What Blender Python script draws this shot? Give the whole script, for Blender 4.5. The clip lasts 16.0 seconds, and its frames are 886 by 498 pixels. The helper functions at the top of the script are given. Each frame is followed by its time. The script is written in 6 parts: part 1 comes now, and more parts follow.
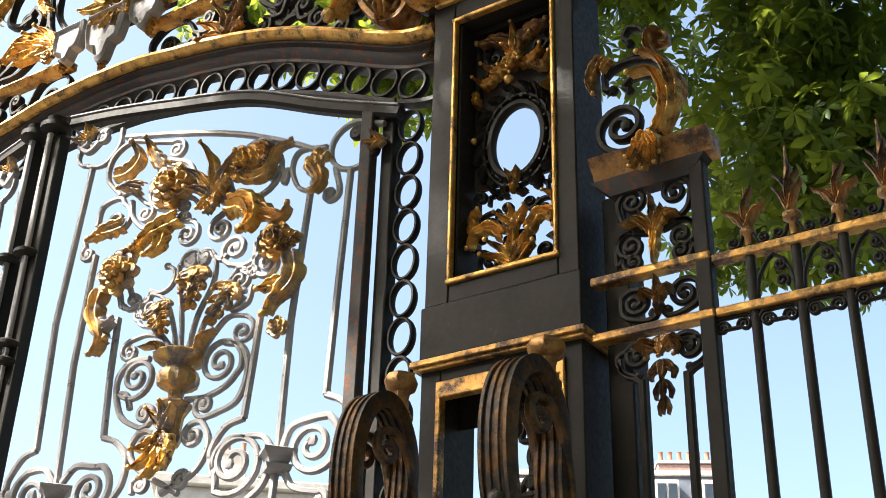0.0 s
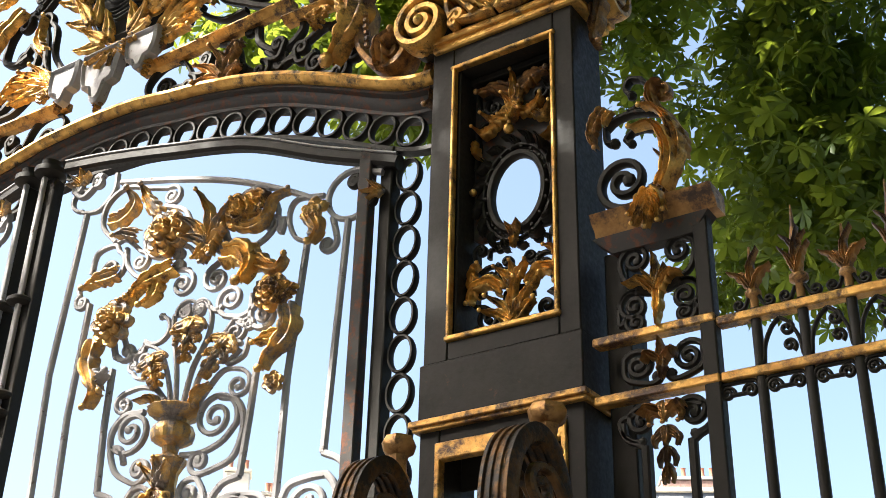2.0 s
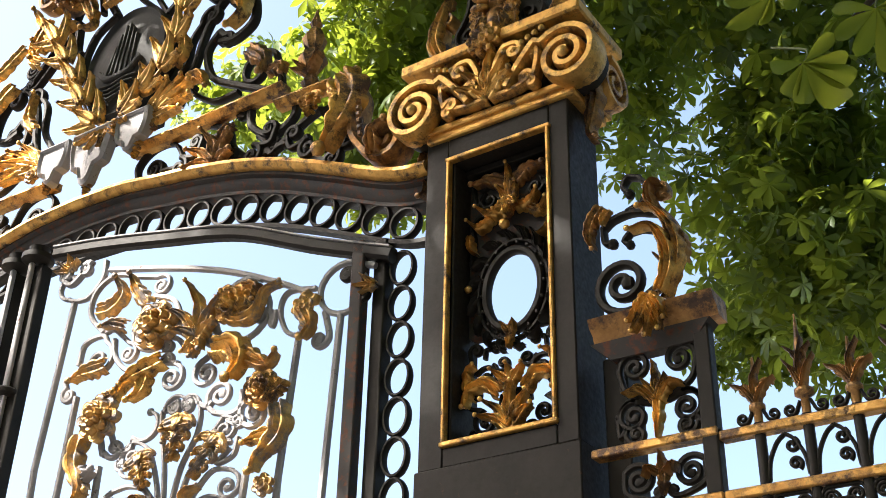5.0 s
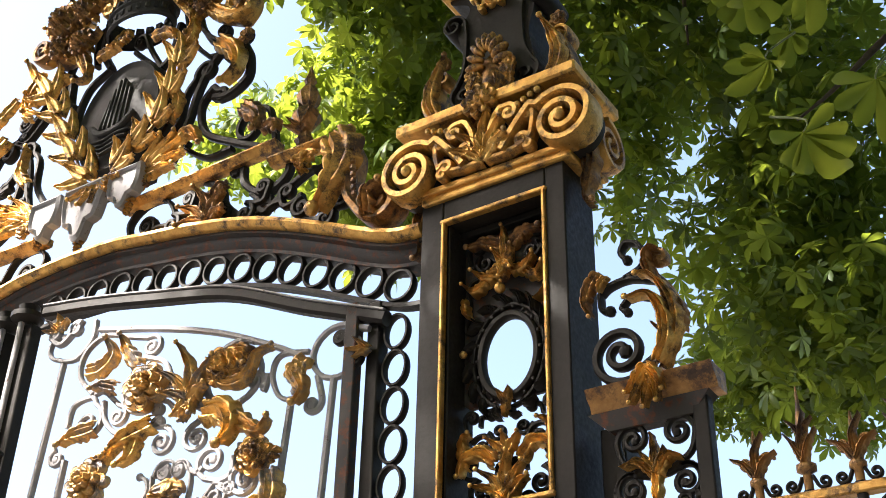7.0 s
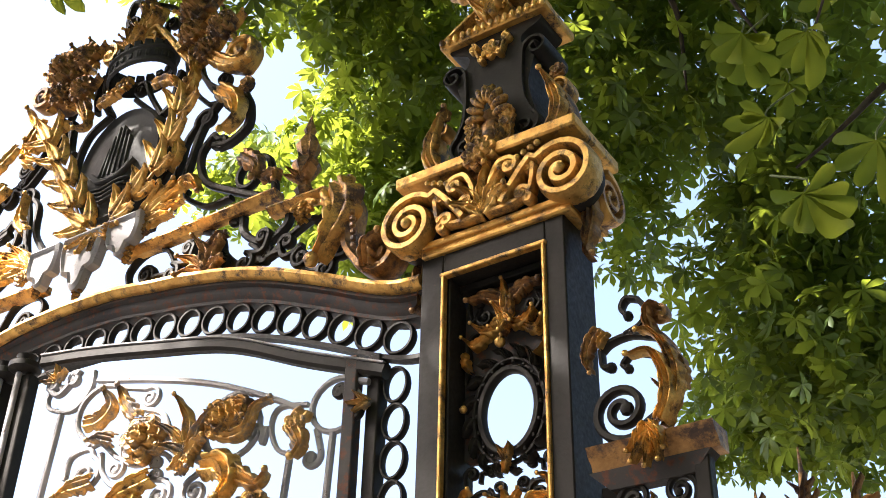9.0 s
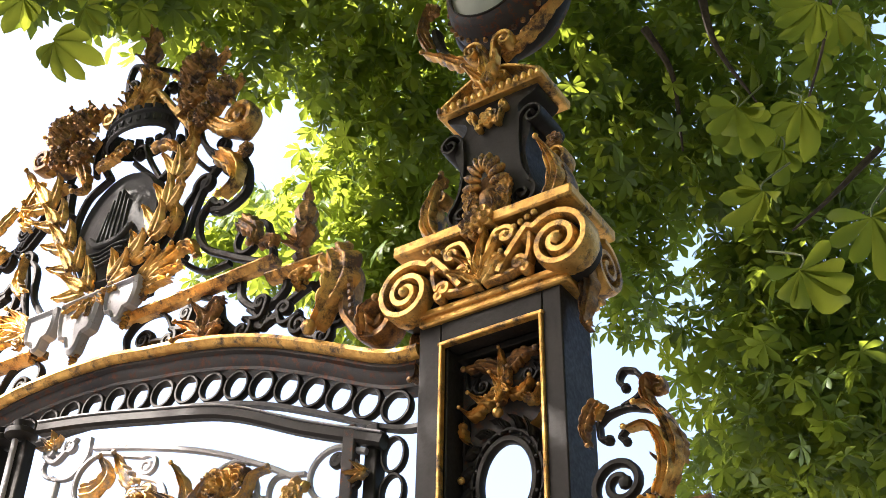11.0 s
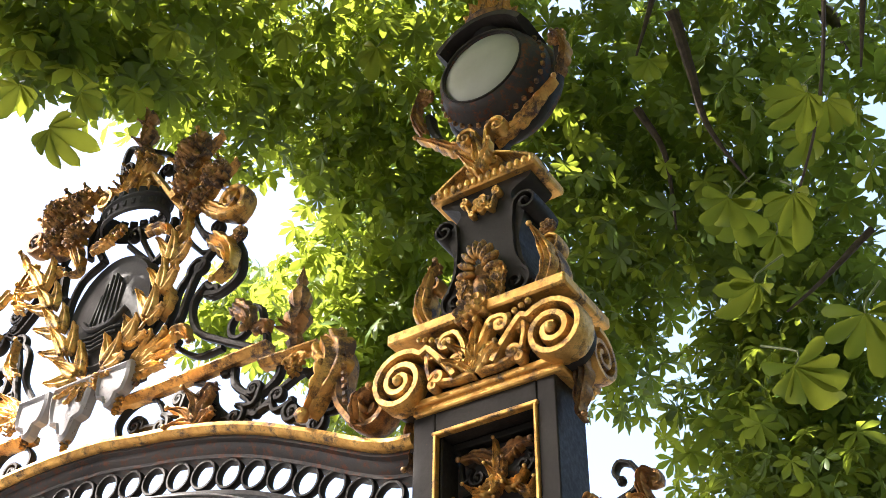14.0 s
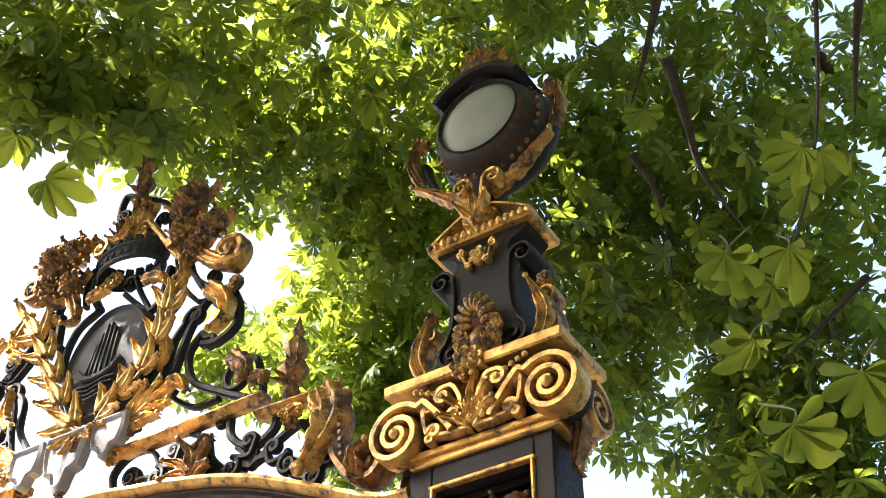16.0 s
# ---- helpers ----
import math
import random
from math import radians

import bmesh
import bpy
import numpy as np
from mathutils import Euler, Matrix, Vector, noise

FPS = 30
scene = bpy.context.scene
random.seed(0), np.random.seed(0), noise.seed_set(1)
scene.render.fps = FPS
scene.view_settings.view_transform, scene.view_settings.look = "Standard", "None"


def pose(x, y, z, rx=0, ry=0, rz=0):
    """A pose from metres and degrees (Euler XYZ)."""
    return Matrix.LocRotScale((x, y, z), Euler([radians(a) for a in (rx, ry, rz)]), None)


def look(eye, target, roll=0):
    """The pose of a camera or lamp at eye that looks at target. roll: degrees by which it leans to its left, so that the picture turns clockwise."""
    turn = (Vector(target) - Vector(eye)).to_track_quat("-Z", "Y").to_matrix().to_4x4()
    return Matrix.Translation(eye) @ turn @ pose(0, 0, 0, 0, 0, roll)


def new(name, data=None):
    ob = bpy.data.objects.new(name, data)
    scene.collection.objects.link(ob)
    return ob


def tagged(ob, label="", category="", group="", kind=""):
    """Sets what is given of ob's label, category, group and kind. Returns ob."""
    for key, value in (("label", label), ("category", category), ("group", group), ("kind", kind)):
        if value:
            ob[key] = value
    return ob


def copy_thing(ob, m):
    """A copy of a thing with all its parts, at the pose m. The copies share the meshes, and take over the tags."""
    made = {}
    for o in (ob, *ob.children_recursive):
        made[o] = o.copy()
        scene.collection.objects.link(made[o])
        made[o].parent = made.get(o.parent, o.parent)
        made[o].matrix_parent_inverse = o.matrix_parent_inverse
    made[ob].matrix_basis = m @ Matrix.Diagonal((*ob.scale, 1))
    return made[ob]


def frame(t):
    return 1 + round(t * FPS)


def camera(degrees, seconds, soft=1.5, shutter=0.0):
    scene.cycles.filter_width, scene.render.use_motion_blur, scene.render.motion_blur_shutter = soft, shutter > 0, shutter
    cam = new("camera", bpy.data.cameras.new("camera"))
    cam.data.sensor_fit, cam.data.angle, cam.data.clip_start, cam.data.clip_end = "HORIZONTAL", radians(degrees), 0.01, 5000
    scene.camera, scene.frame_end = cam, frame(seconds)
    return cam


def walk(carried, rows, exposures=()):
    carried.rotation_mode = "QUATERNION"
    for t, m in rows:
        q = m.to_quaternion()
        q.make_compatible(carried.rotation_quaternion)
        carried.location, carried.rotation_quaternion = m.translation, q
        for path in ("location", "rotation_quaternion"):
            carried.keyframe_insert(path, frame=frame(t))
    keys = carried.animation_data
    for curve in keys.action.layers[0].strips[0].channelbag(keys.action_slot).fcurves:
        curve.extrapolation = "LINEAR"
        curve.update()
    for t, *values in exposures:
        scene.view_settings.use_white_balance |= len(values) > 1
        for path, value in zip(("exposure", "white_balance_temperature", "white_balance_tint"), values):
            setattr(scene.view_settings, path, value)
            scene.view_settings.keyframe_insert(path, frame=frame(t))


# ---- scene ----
cam = camera(40.0, 16.0, soft=0.6)
PATH = [
    (0, (-0.047, 0.133, 1.635), (-1.044, 1.599, 2.561), 1.7),
    (0.5, (-0.047, 0.138, 1.685), (-1.045, 1.601, 2.613), 1.7),
    (1, (-0.045, 0.146, 1.738), (-1.044, 1.606, 2.671), 1.7),
    (1.5, (-0.045, 0.146, 1.792), (-1.041, 1.604, 2.731), 1.7),
    (2, (-0.041, 0.146, 1.845), (-1.037, 1.601, 2.789), 1.6),
    (2.5, (-0.041, 0.144, 1.902), (-1.035, 1.597, 2.852), 1.6),
    (3, (-0.037, 0.148, 1.95), (-1.029, 1.595, 2.909), 1.6),
    (3.5, (-0.031, 0.14, 2.012), (-1.022, 1.585, 2.976), 1.6),
    (4, (-0.029, 0.137, 2.056), (-1.016, 1.577, 3.031), 1.5),
    (6.5, (-0.033, 0.137, 2.234), (-0.99, 1.551, 3.275), 1.3),
    (7, (-0.031, 0.144, 2.269), (-0.984, 1.551, 3.323), 1.3),
    (7.5, (-0.03, 0.141, 2.294), (-0.978, 1.542, 3.361), 1.3),
    (8, (-0.03, 0.143, 2.315), (-0.973, 1.537, 3.395), 1.3),
    (8.5, (-0.026, 0.129, 2.331), (-0.965, 1.518, 3.421), 1.3),
    (11, (0.015, 0.056, 2.419), (-0.893, 1.403, 3.586), 1.2),
    (11.5, (0.024, 0.045, 2.426), (-0.873, 1.381, 3.613), 1.1),
    (12, (0.031, 0.031, 2.44), (-0.858, 1.359, 3.644), 1.0),
    (12.5, (0.034, 0.03, 2.454), (-0.848, 1.348, 3.673), 1.0),
    (13, (0.038, 0.015, 2.467), (-0.837, 1.326, 3.698), 0.9),
    (13.5, (0.041, 0.021, 2.481), (-0.83, 1.322, 3.725), 1.0),
    (14, (0.049, 0.013, 2.504), (-0.817, 1.308, 3.758), 0.9),
    (14.5, (0.06, -0.009, 2.524), (-0.8, 1.282, 3.787), 0.7),
    (15, (0.065, -0.011, 2.537), (-0.79, 1.269, 3.815), 0.8),
    (15.5, (0.064, -0.017, 2.552), (-0.782, 1.255, 3.842), 0.8),
    (16, (0.07, -0.028, 2.559), (-0.769, 1.238, 3.86), 0.7),
]
EXPOSURE = [(0.0, 1.86, 6500, 7), (4.0, 1.98, 6500, 9), (8.0, 2.24, 6500, 12), (12.0, 2.62, 6450, 14), (16.0, 2.76, 6400, 13)]
walk(cam, [(t, look(eye, target, roll)) for t, eye, target, roll in PATH], EXPOSURE)

# ---- light ----
world = bpy.data.worlds.new("world")
scene.world = world
world.use_nodes = True
_n = world.node_tree.nodes
sky = _n.new("ShaderNodeTexSky")
sky.sky_type, sky.sun_disc = "NISHITA", False
SUN_DIR = Vector((-0.42, -0.52, 0.74)).normalized()
sky.sun_elevation = math.asin(SUN_DIR.z)
sky.sun_rotation = math.atan2(SUN_DIR.x, SUN_DIR.y)
sky.dust_density, sky.air_density, sky.ozone_density = 5.0, 1.0, 0.8
world.node_tree.links.new(sky.outputs[0], _n["Background"].inputs[0])
_n["Background"].inputs[1].default_value = 0.118
sun_data = bpy.data.lights.new("sun", "SUN")
sun_data.energy, sun_data.angle, sun_data.color = 5.0, radians(0.6), (1.0, 0.95, 0.86)
sun = new("sun", sun_data)
sun.matrix_world = look(SUN_DIR * 40, (0, 0, 0))


# ---- materials ----
def material(name):
    m = bpy.data.materials.new(name)
    m.use_nodes = True
    return m, m.node_tree.nodes, m.node_tree.links, m.node_tree.nodes["Principled BSDF"]


def noise_node(nodes, links, scale, detail=4.0, rough=0.6, coords="Object"):
    tc = nodes.new("ShaderNodeTexCoord")
    nz = nodes.new("ShaderNodeTexNoise")
    nz.inputs["Scale"].default_value, nz.inputs["Detail"].default_value, nz.inputs["Roughness"].default_value = scale, detail, rough
    links.new(tc.outputs[coords], nz.inputs["Vector"])
    return nz


def ramp(nodes, links, src, stops):
    r = nodes.new("ShaderNodeValToRGB")
    e = r.color_ramp.elements
    while len(e) < len(stops):
        e.new(0.5)
    for k, (p, c) in zip(e, stops):
        k.position, k.color = p, (*c, 1)
    links.new(src, r.inputs[0])
    return r


def mixed(nodes, links, fac, a, b):
    m = nodes.new("ShaderNodeMix")
    m.data_type = "RGBA"
    links.new(fac, m.inputs["Factor"])
    links.new(a, m.inputs["A"])
    links.new(b, m.inputs["B"])
    return m.outputs["Result"]


def bump(nodes, links, bsdf, src, strength, dist=0.004):
    b = nodes.new("ShaderNodeBump")
    b.inputs["Strength"].default_value, b.inputs["Distance"].default_value = strength, dist
    links.new(src, b.inputs["Height"])
    links.new(b.outputs[0], bsdf.inputs["Normal"])


def iron_material(name, dark, light, rust, rust_at, rough):
    m, n, l, p = material(name)
    big, fine = noise_node(n, l, 3.0, 5), noise_node(n, l, 45.0, 6)
    base = ramp(n, l, big.outputs[0], [(0.3, dark), (0.7, light)])
    spots = ramp(n, l, noise_node(n, l, 20.0, 8, 0.7).outputs[0], [(rust_at, (0, 0, 0)), (rust_at + 0.08, (1, 1, 1))])
    rusty = ramp(n, l, fine.outputs[0], [(0.3, tuple(c * 0.5 for c in rust)), (0.7, rust)])
    l.new(mixed(n, l, spots.outputs[0], base.outputs[0], rusty.outputs[0]), p.inputs["Base Color"])
    rr = ramp(n, l, fine.outputs[0], [(0.3, (rough - 0.12,) * 3), (0.7, (rough + 0.14,) * 3)])
    l.new(rr.outputs[0], p.inputs["Roughness"])
    p.inputs["Specular IOR Level"].default_value = 0.2
    bump(n, l, p, fine.outputs[0], 0.35, 0.003)
    return m


def gold_material(name, bright, deep, worn, worn_at, rough=0.36):
    m, n, l, p = material(name)
    big, fine = noise_node(n, l, 9.0, 9, 0.74), noise_node(n, l, 60.0, 5)
    leaf = ramp(n, l, noise_node(n, l, 14.0, 4).outputs[0], [(0.3, deep), (0.68, bright)])
    wear = ramp(n, l, big.outputs[0], [(worn_at, (0, 0, 0)), (worn_at + 0.12, (1, 1, 1))])
    wcol = ramp(n, l, fine.outputs[0], [(0.3, tuple(c * 0.4 for c in worn)), (0.75, worn)])
    l.new(mixed(n, l, wear.outputs[0], leaf.outputs[0], wcol.outputs[0]), p.inputs["Base Color"])
    metal = ramp(n, l, big.outputs[0], [(worn_at, (0.85,) * 3), (worn_at + 0.12, (0.1,) * 3)])
    l.new(metal.outputs[0], p.inputs["Metallic"])
    rr = ramp(n, l, fine.outputs[0], [(0.3, (rough - 0.1,) * 3), (0.75, (rough + 0.2,) * 3)])
    l.new(rr.outputs[0], p.inputs["Roughness"])
    bump(n, l, p, fine.outputs[0], 0.7, 0.005)
    return m


IRON = iron_material("black_paint", (0.012, 0.0102, 0.0088), (0.029, 0.0242, 0.0205), (0.09, 0.042, 0.024), 0.63, 0.52)
# Weathered iron paint; its pale base also stands in for sunlight on the gate.
IRON_WORN_SUNLIT = iron_material("sunlit_weathered_paint", (0.20, 0.19, 0.195), (0.42, 0.40, 0.41), (0.12, 0.065, 0.045), 0.60, 0.42)
IRON_RUST = iron_material("rusty_paint", (0.035, 0.032, 0.032), (0.07, 0.06, 0.055), (0.16, 0.06, 0.03), 0.52, 0.55)
GOLD = gold_material("gilding", (0.86, 0.54, 0.17), (0.50, 0.26, 0.07), (0.10, 0.048, 0.022), 0.50)
GOLD_CORNICE = gold_material("weathered_gilding", (0.86, 0.52, 0.15), (0.52, 0.26, 0.07), (0.085, 0.045, 0.025), 0.51, 0.44)
GOLD_FLAKED = gold_material("flaking_gilding", (0.74, 0.47, 0.17), (0.40, 0.22, 0.08), (0.30, 0.25, 0.23), 0.46, 0.44)
GOLD_OLD = gold_material("worn_gilding", (0.80, 0.47, 0.14), (0.48, 0.24, 0.07), (0.12, 0.055, 0.028), 0.47, 0.42)
BRONZE = gold_material("browned_gilding", (0.52, 0.29, 0.11), (0.26, 0.13, 0.055), (0.10, 0.05, 0.03), 0.46, 0.45)
DARK_BRONZE = gold_material("dark_bronze", (0.24, 0.13, 0.055), (0.09, 0.05, 0.025), (0.03, 0.02, 0.015), 0.44, 0.5)


def leaf_material(name, dark, light, glow, thin, gloss):
    m, n, l, p = material(name)
    g = n.new("ShaderNodeNewGeometry")
    r = ramp(n, l, g.outputs["Random Per Island"], [(0.0, dark), (0.6, light), (1.0, tuple(c * 1.25 for c in light))])
    v = ramp(n, l, noise_node(n, l, 30.0, 3).outputs[0], [(0.3, (0.75,) * 3), (0.7, (1.1,) * 3)])
    mm = n.new("ShaderNodeMix")
    mm.data_type, mm.blend_type = "RGBA", "MULTIPLY"
    mm.inputs["Factor"].default_value = 1.0
    l.new(r.outputs[0], mm.inputs["A"])
    l.new(v.outputs[0], mm.inputs["B"])
    l.new(mm.outputs["Result"], p.inputs["Base Color"])
    p.inputs["Roughness"].default_value = 0.5
    p.inputs["Specular IOR Level"].default_value = gloss
    t = n.new("ShaderNodeBsdfTranslucent")
    t2 = ramp(n, l, g.outputs["Random Per Island"], [(0.0, tuple(c * 0.75 for c in glow)), (1.0, glow)])
    l.new(t2.outputs[0], t.inputs["Color"])
    ms = n.new("ShaderNodeMixShader")
    ms.inputs[0].default_value = thin
    l.new(p.outputs[0], ms.inputs[1])
    l.new(t.outputs[0], ms.inputs[2])
    l.new(ms.outputs[0], n["Material Output"].inputs["Surface"])
    return m


LEAF = leaf_material("chestnut_leaf", (0.035, 0.075, 0.010), (0.080, 0.14, 0.018), (0.38, 0.46, 0.045), 0.46, 0.35)
LEAF_NEAR = leaf_material("chestnut_leaf_near", (0.030, 0.055, 0.008), (0.060, 0.095, 0.014), (0.38, 0.42, 0.04), 0.55, 0.12)


def plain_material(name, a, b, scale, rough, bumpy=0.2):
    m, n, l, p = material(name)
    nz = noise_node(n, l, scale, 6)
    l.new(ramp(n, l, nz.outputs[0], [(0.3, a), (0.7, b)]).outputs[0], p.inputs["Base Color"])
    p.inputs["Roughness"].default_value = rough
    bump(n, l, p, nz.outputs[0], bumpy, 0.01)
    return m


BARK = plain_material("bark", (0.035, 0.025, 0.018), (0.09, 0.065, 0.045), 18.0, 0.85, 0.6)
STALK = plain_material("leaf_stalk", (0.10, 0.13, 0.04), (0.16, 0.17, 0.06), 20.0, 0.6)
STONE = plain_material("limestone", (0.45, 0.41, 0.35), (0.62, 0.58, 0.50), 2.0, 0.8)
SLATE = plain_material("slate", (0.05, 0.06, 0.08), (0.10, 0.115, 0.14), 3.0, 0.55)
BRICK = plain_material("chimney_brick", (0.30, 0.16, 0.12), (0.45, 0.30, 0.24), 6.0, 0.85)
CLAY = plain_material("clay_pot", (0.32, 0.13, 0.08), (0.42, 0.19, 0.12), 6.0, 0.8)
PANE = plain_material("window_glass", (0.03, 0.04, 0.05), (0.05, 0.06, 0.08), 3.0, 0.08, 0.0)
GRAVEL = plain_material("pavement_asphalt", (0.045, 0.043, 0.040), (0.085, 0.082, 0.077), 12.0, 0.9, 0.4)
OPAL = plain_material("opal_glass", (0.27, 0.28, 0.22), (0.36, 0.36, 0.30), 2.5, 0.42, 0.02)
MEDAL = iron_material("cast_medallion", (0.030, 0.029, 0.030), (0.060, 0.058, 0.056), (0.11, 0.10, 0.085), 0.62, 0.82)


# ---- mesh kit: x to the right, z up, the front towards -y ----
class Shape:
    def __init__(self):
        self.v, self.f = [], []

    def add(self, verts, faces):
        k = len(self.v)
        self.v += [tuple(p) for p in verts]
        self.f += [tuple(i + k for i in f) for f in faces]
        return self


def part(name, shape, mat, parent, label="", sharp=38):
    me = bpy.data.meshes.new(name)
    me.from_pydata(shape.v, [], shape.f)
    bm = bmesh.new()
    bm.from_mesh(me)
    bmesh.ops.recalc_face_normals(bm, faces=bm.faces)
    bm.to_mesh(me)
    bm.free()
    me.polygons.foreach_set("use_smooth", [True] * len(me.polygons))
    me.set_sharp_from_angle(angle=radians(sharp))
    me.materials.append(mat)
    ob = new(name, me)
    ob.parent = parent
    if label:
        ob["label"] = label
    return ob


def thing(name, m, label, category, group="", kind=""):
    ob = new(name)
    ob.matrix_world = m
    return tagged(ob, label, category, group, kind)


def smooth(points, step=0.012):
    """A smooth curve through the points, evenly resampled."""
    p = [np.array(q, float) for q in points]
    p = [2 * p[0] - p[1], *p, 2 * p[-1] - p[-2]]
    out = []
    for a, b, c, d in zip(p, p[1:], p[2:], p[3:]):
        n = max(2, int(np.linalg.norm(c - b) / step))
        for i in range(n):
            t = i / n
            out.append(0.5 * (2 * b + (c - a) * t + (2 * a - 5 * b + 4 * c - d) * t * t + (3 * b - a - 3 * c + d) * t ** 3))
    out.append(p[-2])
    return out


def S(x, z, r, start, turns=1.5, way=1, core=0.16):
    """A spiral from its rim inwards; way 1 runs against the clock."""
    n = max(8, int(turns * 22))
    out = []
    for i in range(n + 1):
        u = i / n
        a = radians(start) + way * turns * 2 * math.pi * u
        q = r * (1 - (1 - core) * u ** 0.85)
        out.append((x + q * math.cos(a), z + q * math.sin(a)))
    return out


def ribbon(points, w, d, y=0.0, closed=False, ends=(1.0, 1.0), shape=None):
    """A bar of w by d with broken edges along points (x, z)."""
    s = shape or Shape()
    p = np.array(points, float)
    n = len(p)
    t = np.roll(p, -1, 0) - np.roll(p, 1, 0)
    if not closed:
        t[0], t[-1] = p[1] - p[0], p[-1] - p[-2]
    t /= np.maximum(np.linalg.norm(t, axis=1), 1e-9)[:, None]
    nx, nz = -t[:, 1], t[:, 0]
    c = 0.22
    sec = [(-.5, -.5 + c), (-.5 + c, -.5), (.5 - c, -.5), (.5, -.5 + c), (.5, .5 - c), (.5 - c, .5), (-.5 + c, .5), (-.5, .5 - c)]
    verts = []
    for i in range(n):
        g = ends[0] + (ends[1] - ends[0]) * i / max(1, n - 1)
        for a, b in sec:
            verts.append((p[i, 0] + nx[i] * a * w * g, y + b * d, p[i, 1] + nz[i] * a * w * g))
    faces = []
    for i in range(n if closed else n - 1):
        j = (i + 1) % n
        for k in range(8):
            m = (k + 1) % 8
            faces.append((i * 8 + k, i * 8 + m, j * 8 + m, j * 8 + k))
    if not closed:
        faces += [tuple(range(8)), tuple(range((n - 1) * 8, n * 8))]
    return s.add(verts, faces)


def knob(x, y, z, r, sx=1.0, sy=1.0, sz=1.0, shape=None, n=10):
    s = shape or Shape()
    verts, faces = [], []
    rows = n // 2 + 1
    for i in range(rows):
        a = math.pi * i / (rows - 1)
        for j in range(n):
            b = 2 * math.pi * j / n
            verts.append((x + r * sx * math.sin(a) * math.cos(b), y + r * sy * math.sin(a) * math.sin(b), z + r * sz * math.cos(a)))
    for i in range(rows - 1):
        for j in range(n):
            k = (j + 1) % n
            faces.append((i * n + j, i * n + k, (i + 1) * n + k, (i + 1) * n + j))
    return s.add(verts, faces)


def turned(profile, x, y, z, n=20, shape=None, flute=0.0, flutes=0, squash=1.0, caps=True):
    """A turned piece: profile rows of (radius, height)."""
    s = shape or Shape()
    verts, faces = [], []
    for r, h in profile:
        for j in range(n):
            b = 2 * math.pi * j / n
            q = r * (1 + flute * math.cos(flutes * b)) if flutes else r
            verts.append((x + q * math.cos(b), y + squash * q * math.sin(b), z + h))
    m = len(profile)
    for i in range(m - 1):
        for j in range(n):
            k = (j + 1) % n
            faces.append((i * n + j, i * n + k, (i + 1) * n + k, (i + 1) * n + j))
    if caps:
        faces += [tuple(range(n)), tuple(range((m - 1) * n, m * n))]
    return s.add(verts, faces)


def block(x0, x1, y0, y1, z0, z1, c=0.006, shape=None):
    """A bar stock block with broken edges."""
    s = shape or Shape()
    xs, ys, zs = (x0, x1), (y0, y1), (z0, z1)
    verts, index = [], {}
    for i in (0, 1):
        for j in (0, 1):
            for k in (0, 1):
                for ax in range(3):
                    q = [xs[i], ys[j], zs[k]]
                    for o in range(3):
                        if o != ax:
                            q[o] += c * (1 if (i, j, k)[o] == 0 else -1)
                    index[i, j, k, ax] = len(verts)
                    verts.append(q)
    faces = []
    for ax in range(3):
        for side in (0, 1):
            o1, o2 = [o for o in range(3) if o != ax]
            ring = []
            for a, b in ((0, 0), (1, 0), (1, 1), (0, 1)):
                key = [0, 0, 0]
                key[ax], key[o1], key[o2] = side, a, b
                ring.append(index[(*key, ax)])
            faces.append(tuple(ring))
    for ax in range(3):
        o1, o2 = [o for o in range(3) if o != ax]
        for a in (0, 1):
            for b in (0, 1):
                lo, hi = [0, 0, 0], [0, 0, 0]
                lo[o1], lo[o2], hi[o1], hi[o2], hi[ax] = a, b, a, b, 1
                faces.append((index[(*lo, o1)], index[(*hi, o1)], index[(*hi, o2)], index[(*lo, o2)]))
    for i in (0, 1):
        for j in (0, 1):
            for k in (0, 1):
                faces.append((index[i, j, k, 0], index[i, j, k, 1], index[i, j, k, 2]))
    return s.add(verts, faces)


def moulding(points, profile, shape=None, closed=False):
    """A profile of (out, up) rows, out towards the viewer, drawn along (x, z) points that run level or arched."""
    s = shape or Shape()
    p = np.array(points, float)
    t = np.gradient(p, axis=0)
    t /= np.linalg.norm(t, axis=1)[:, None]
    verts, m = [], len(profile)
    for (x, z), (tx, tz) in zip(p, t):
        for o, u in profile:
            verts.append((x - tz * u, -o, z + tx * u))
    faces = []
    for i in range(len(p) - 1):
        for k in range(m):
            j = (k + 1) % m
            faces.append((i * m + k, i * m + j, (i + 1) * m + j, (i + 1) * m + k))
    faces += [tuple(range(m)), tuple(range((len(p) - 1) * m, len(p) * m))]
    return s.add(verts, faces)


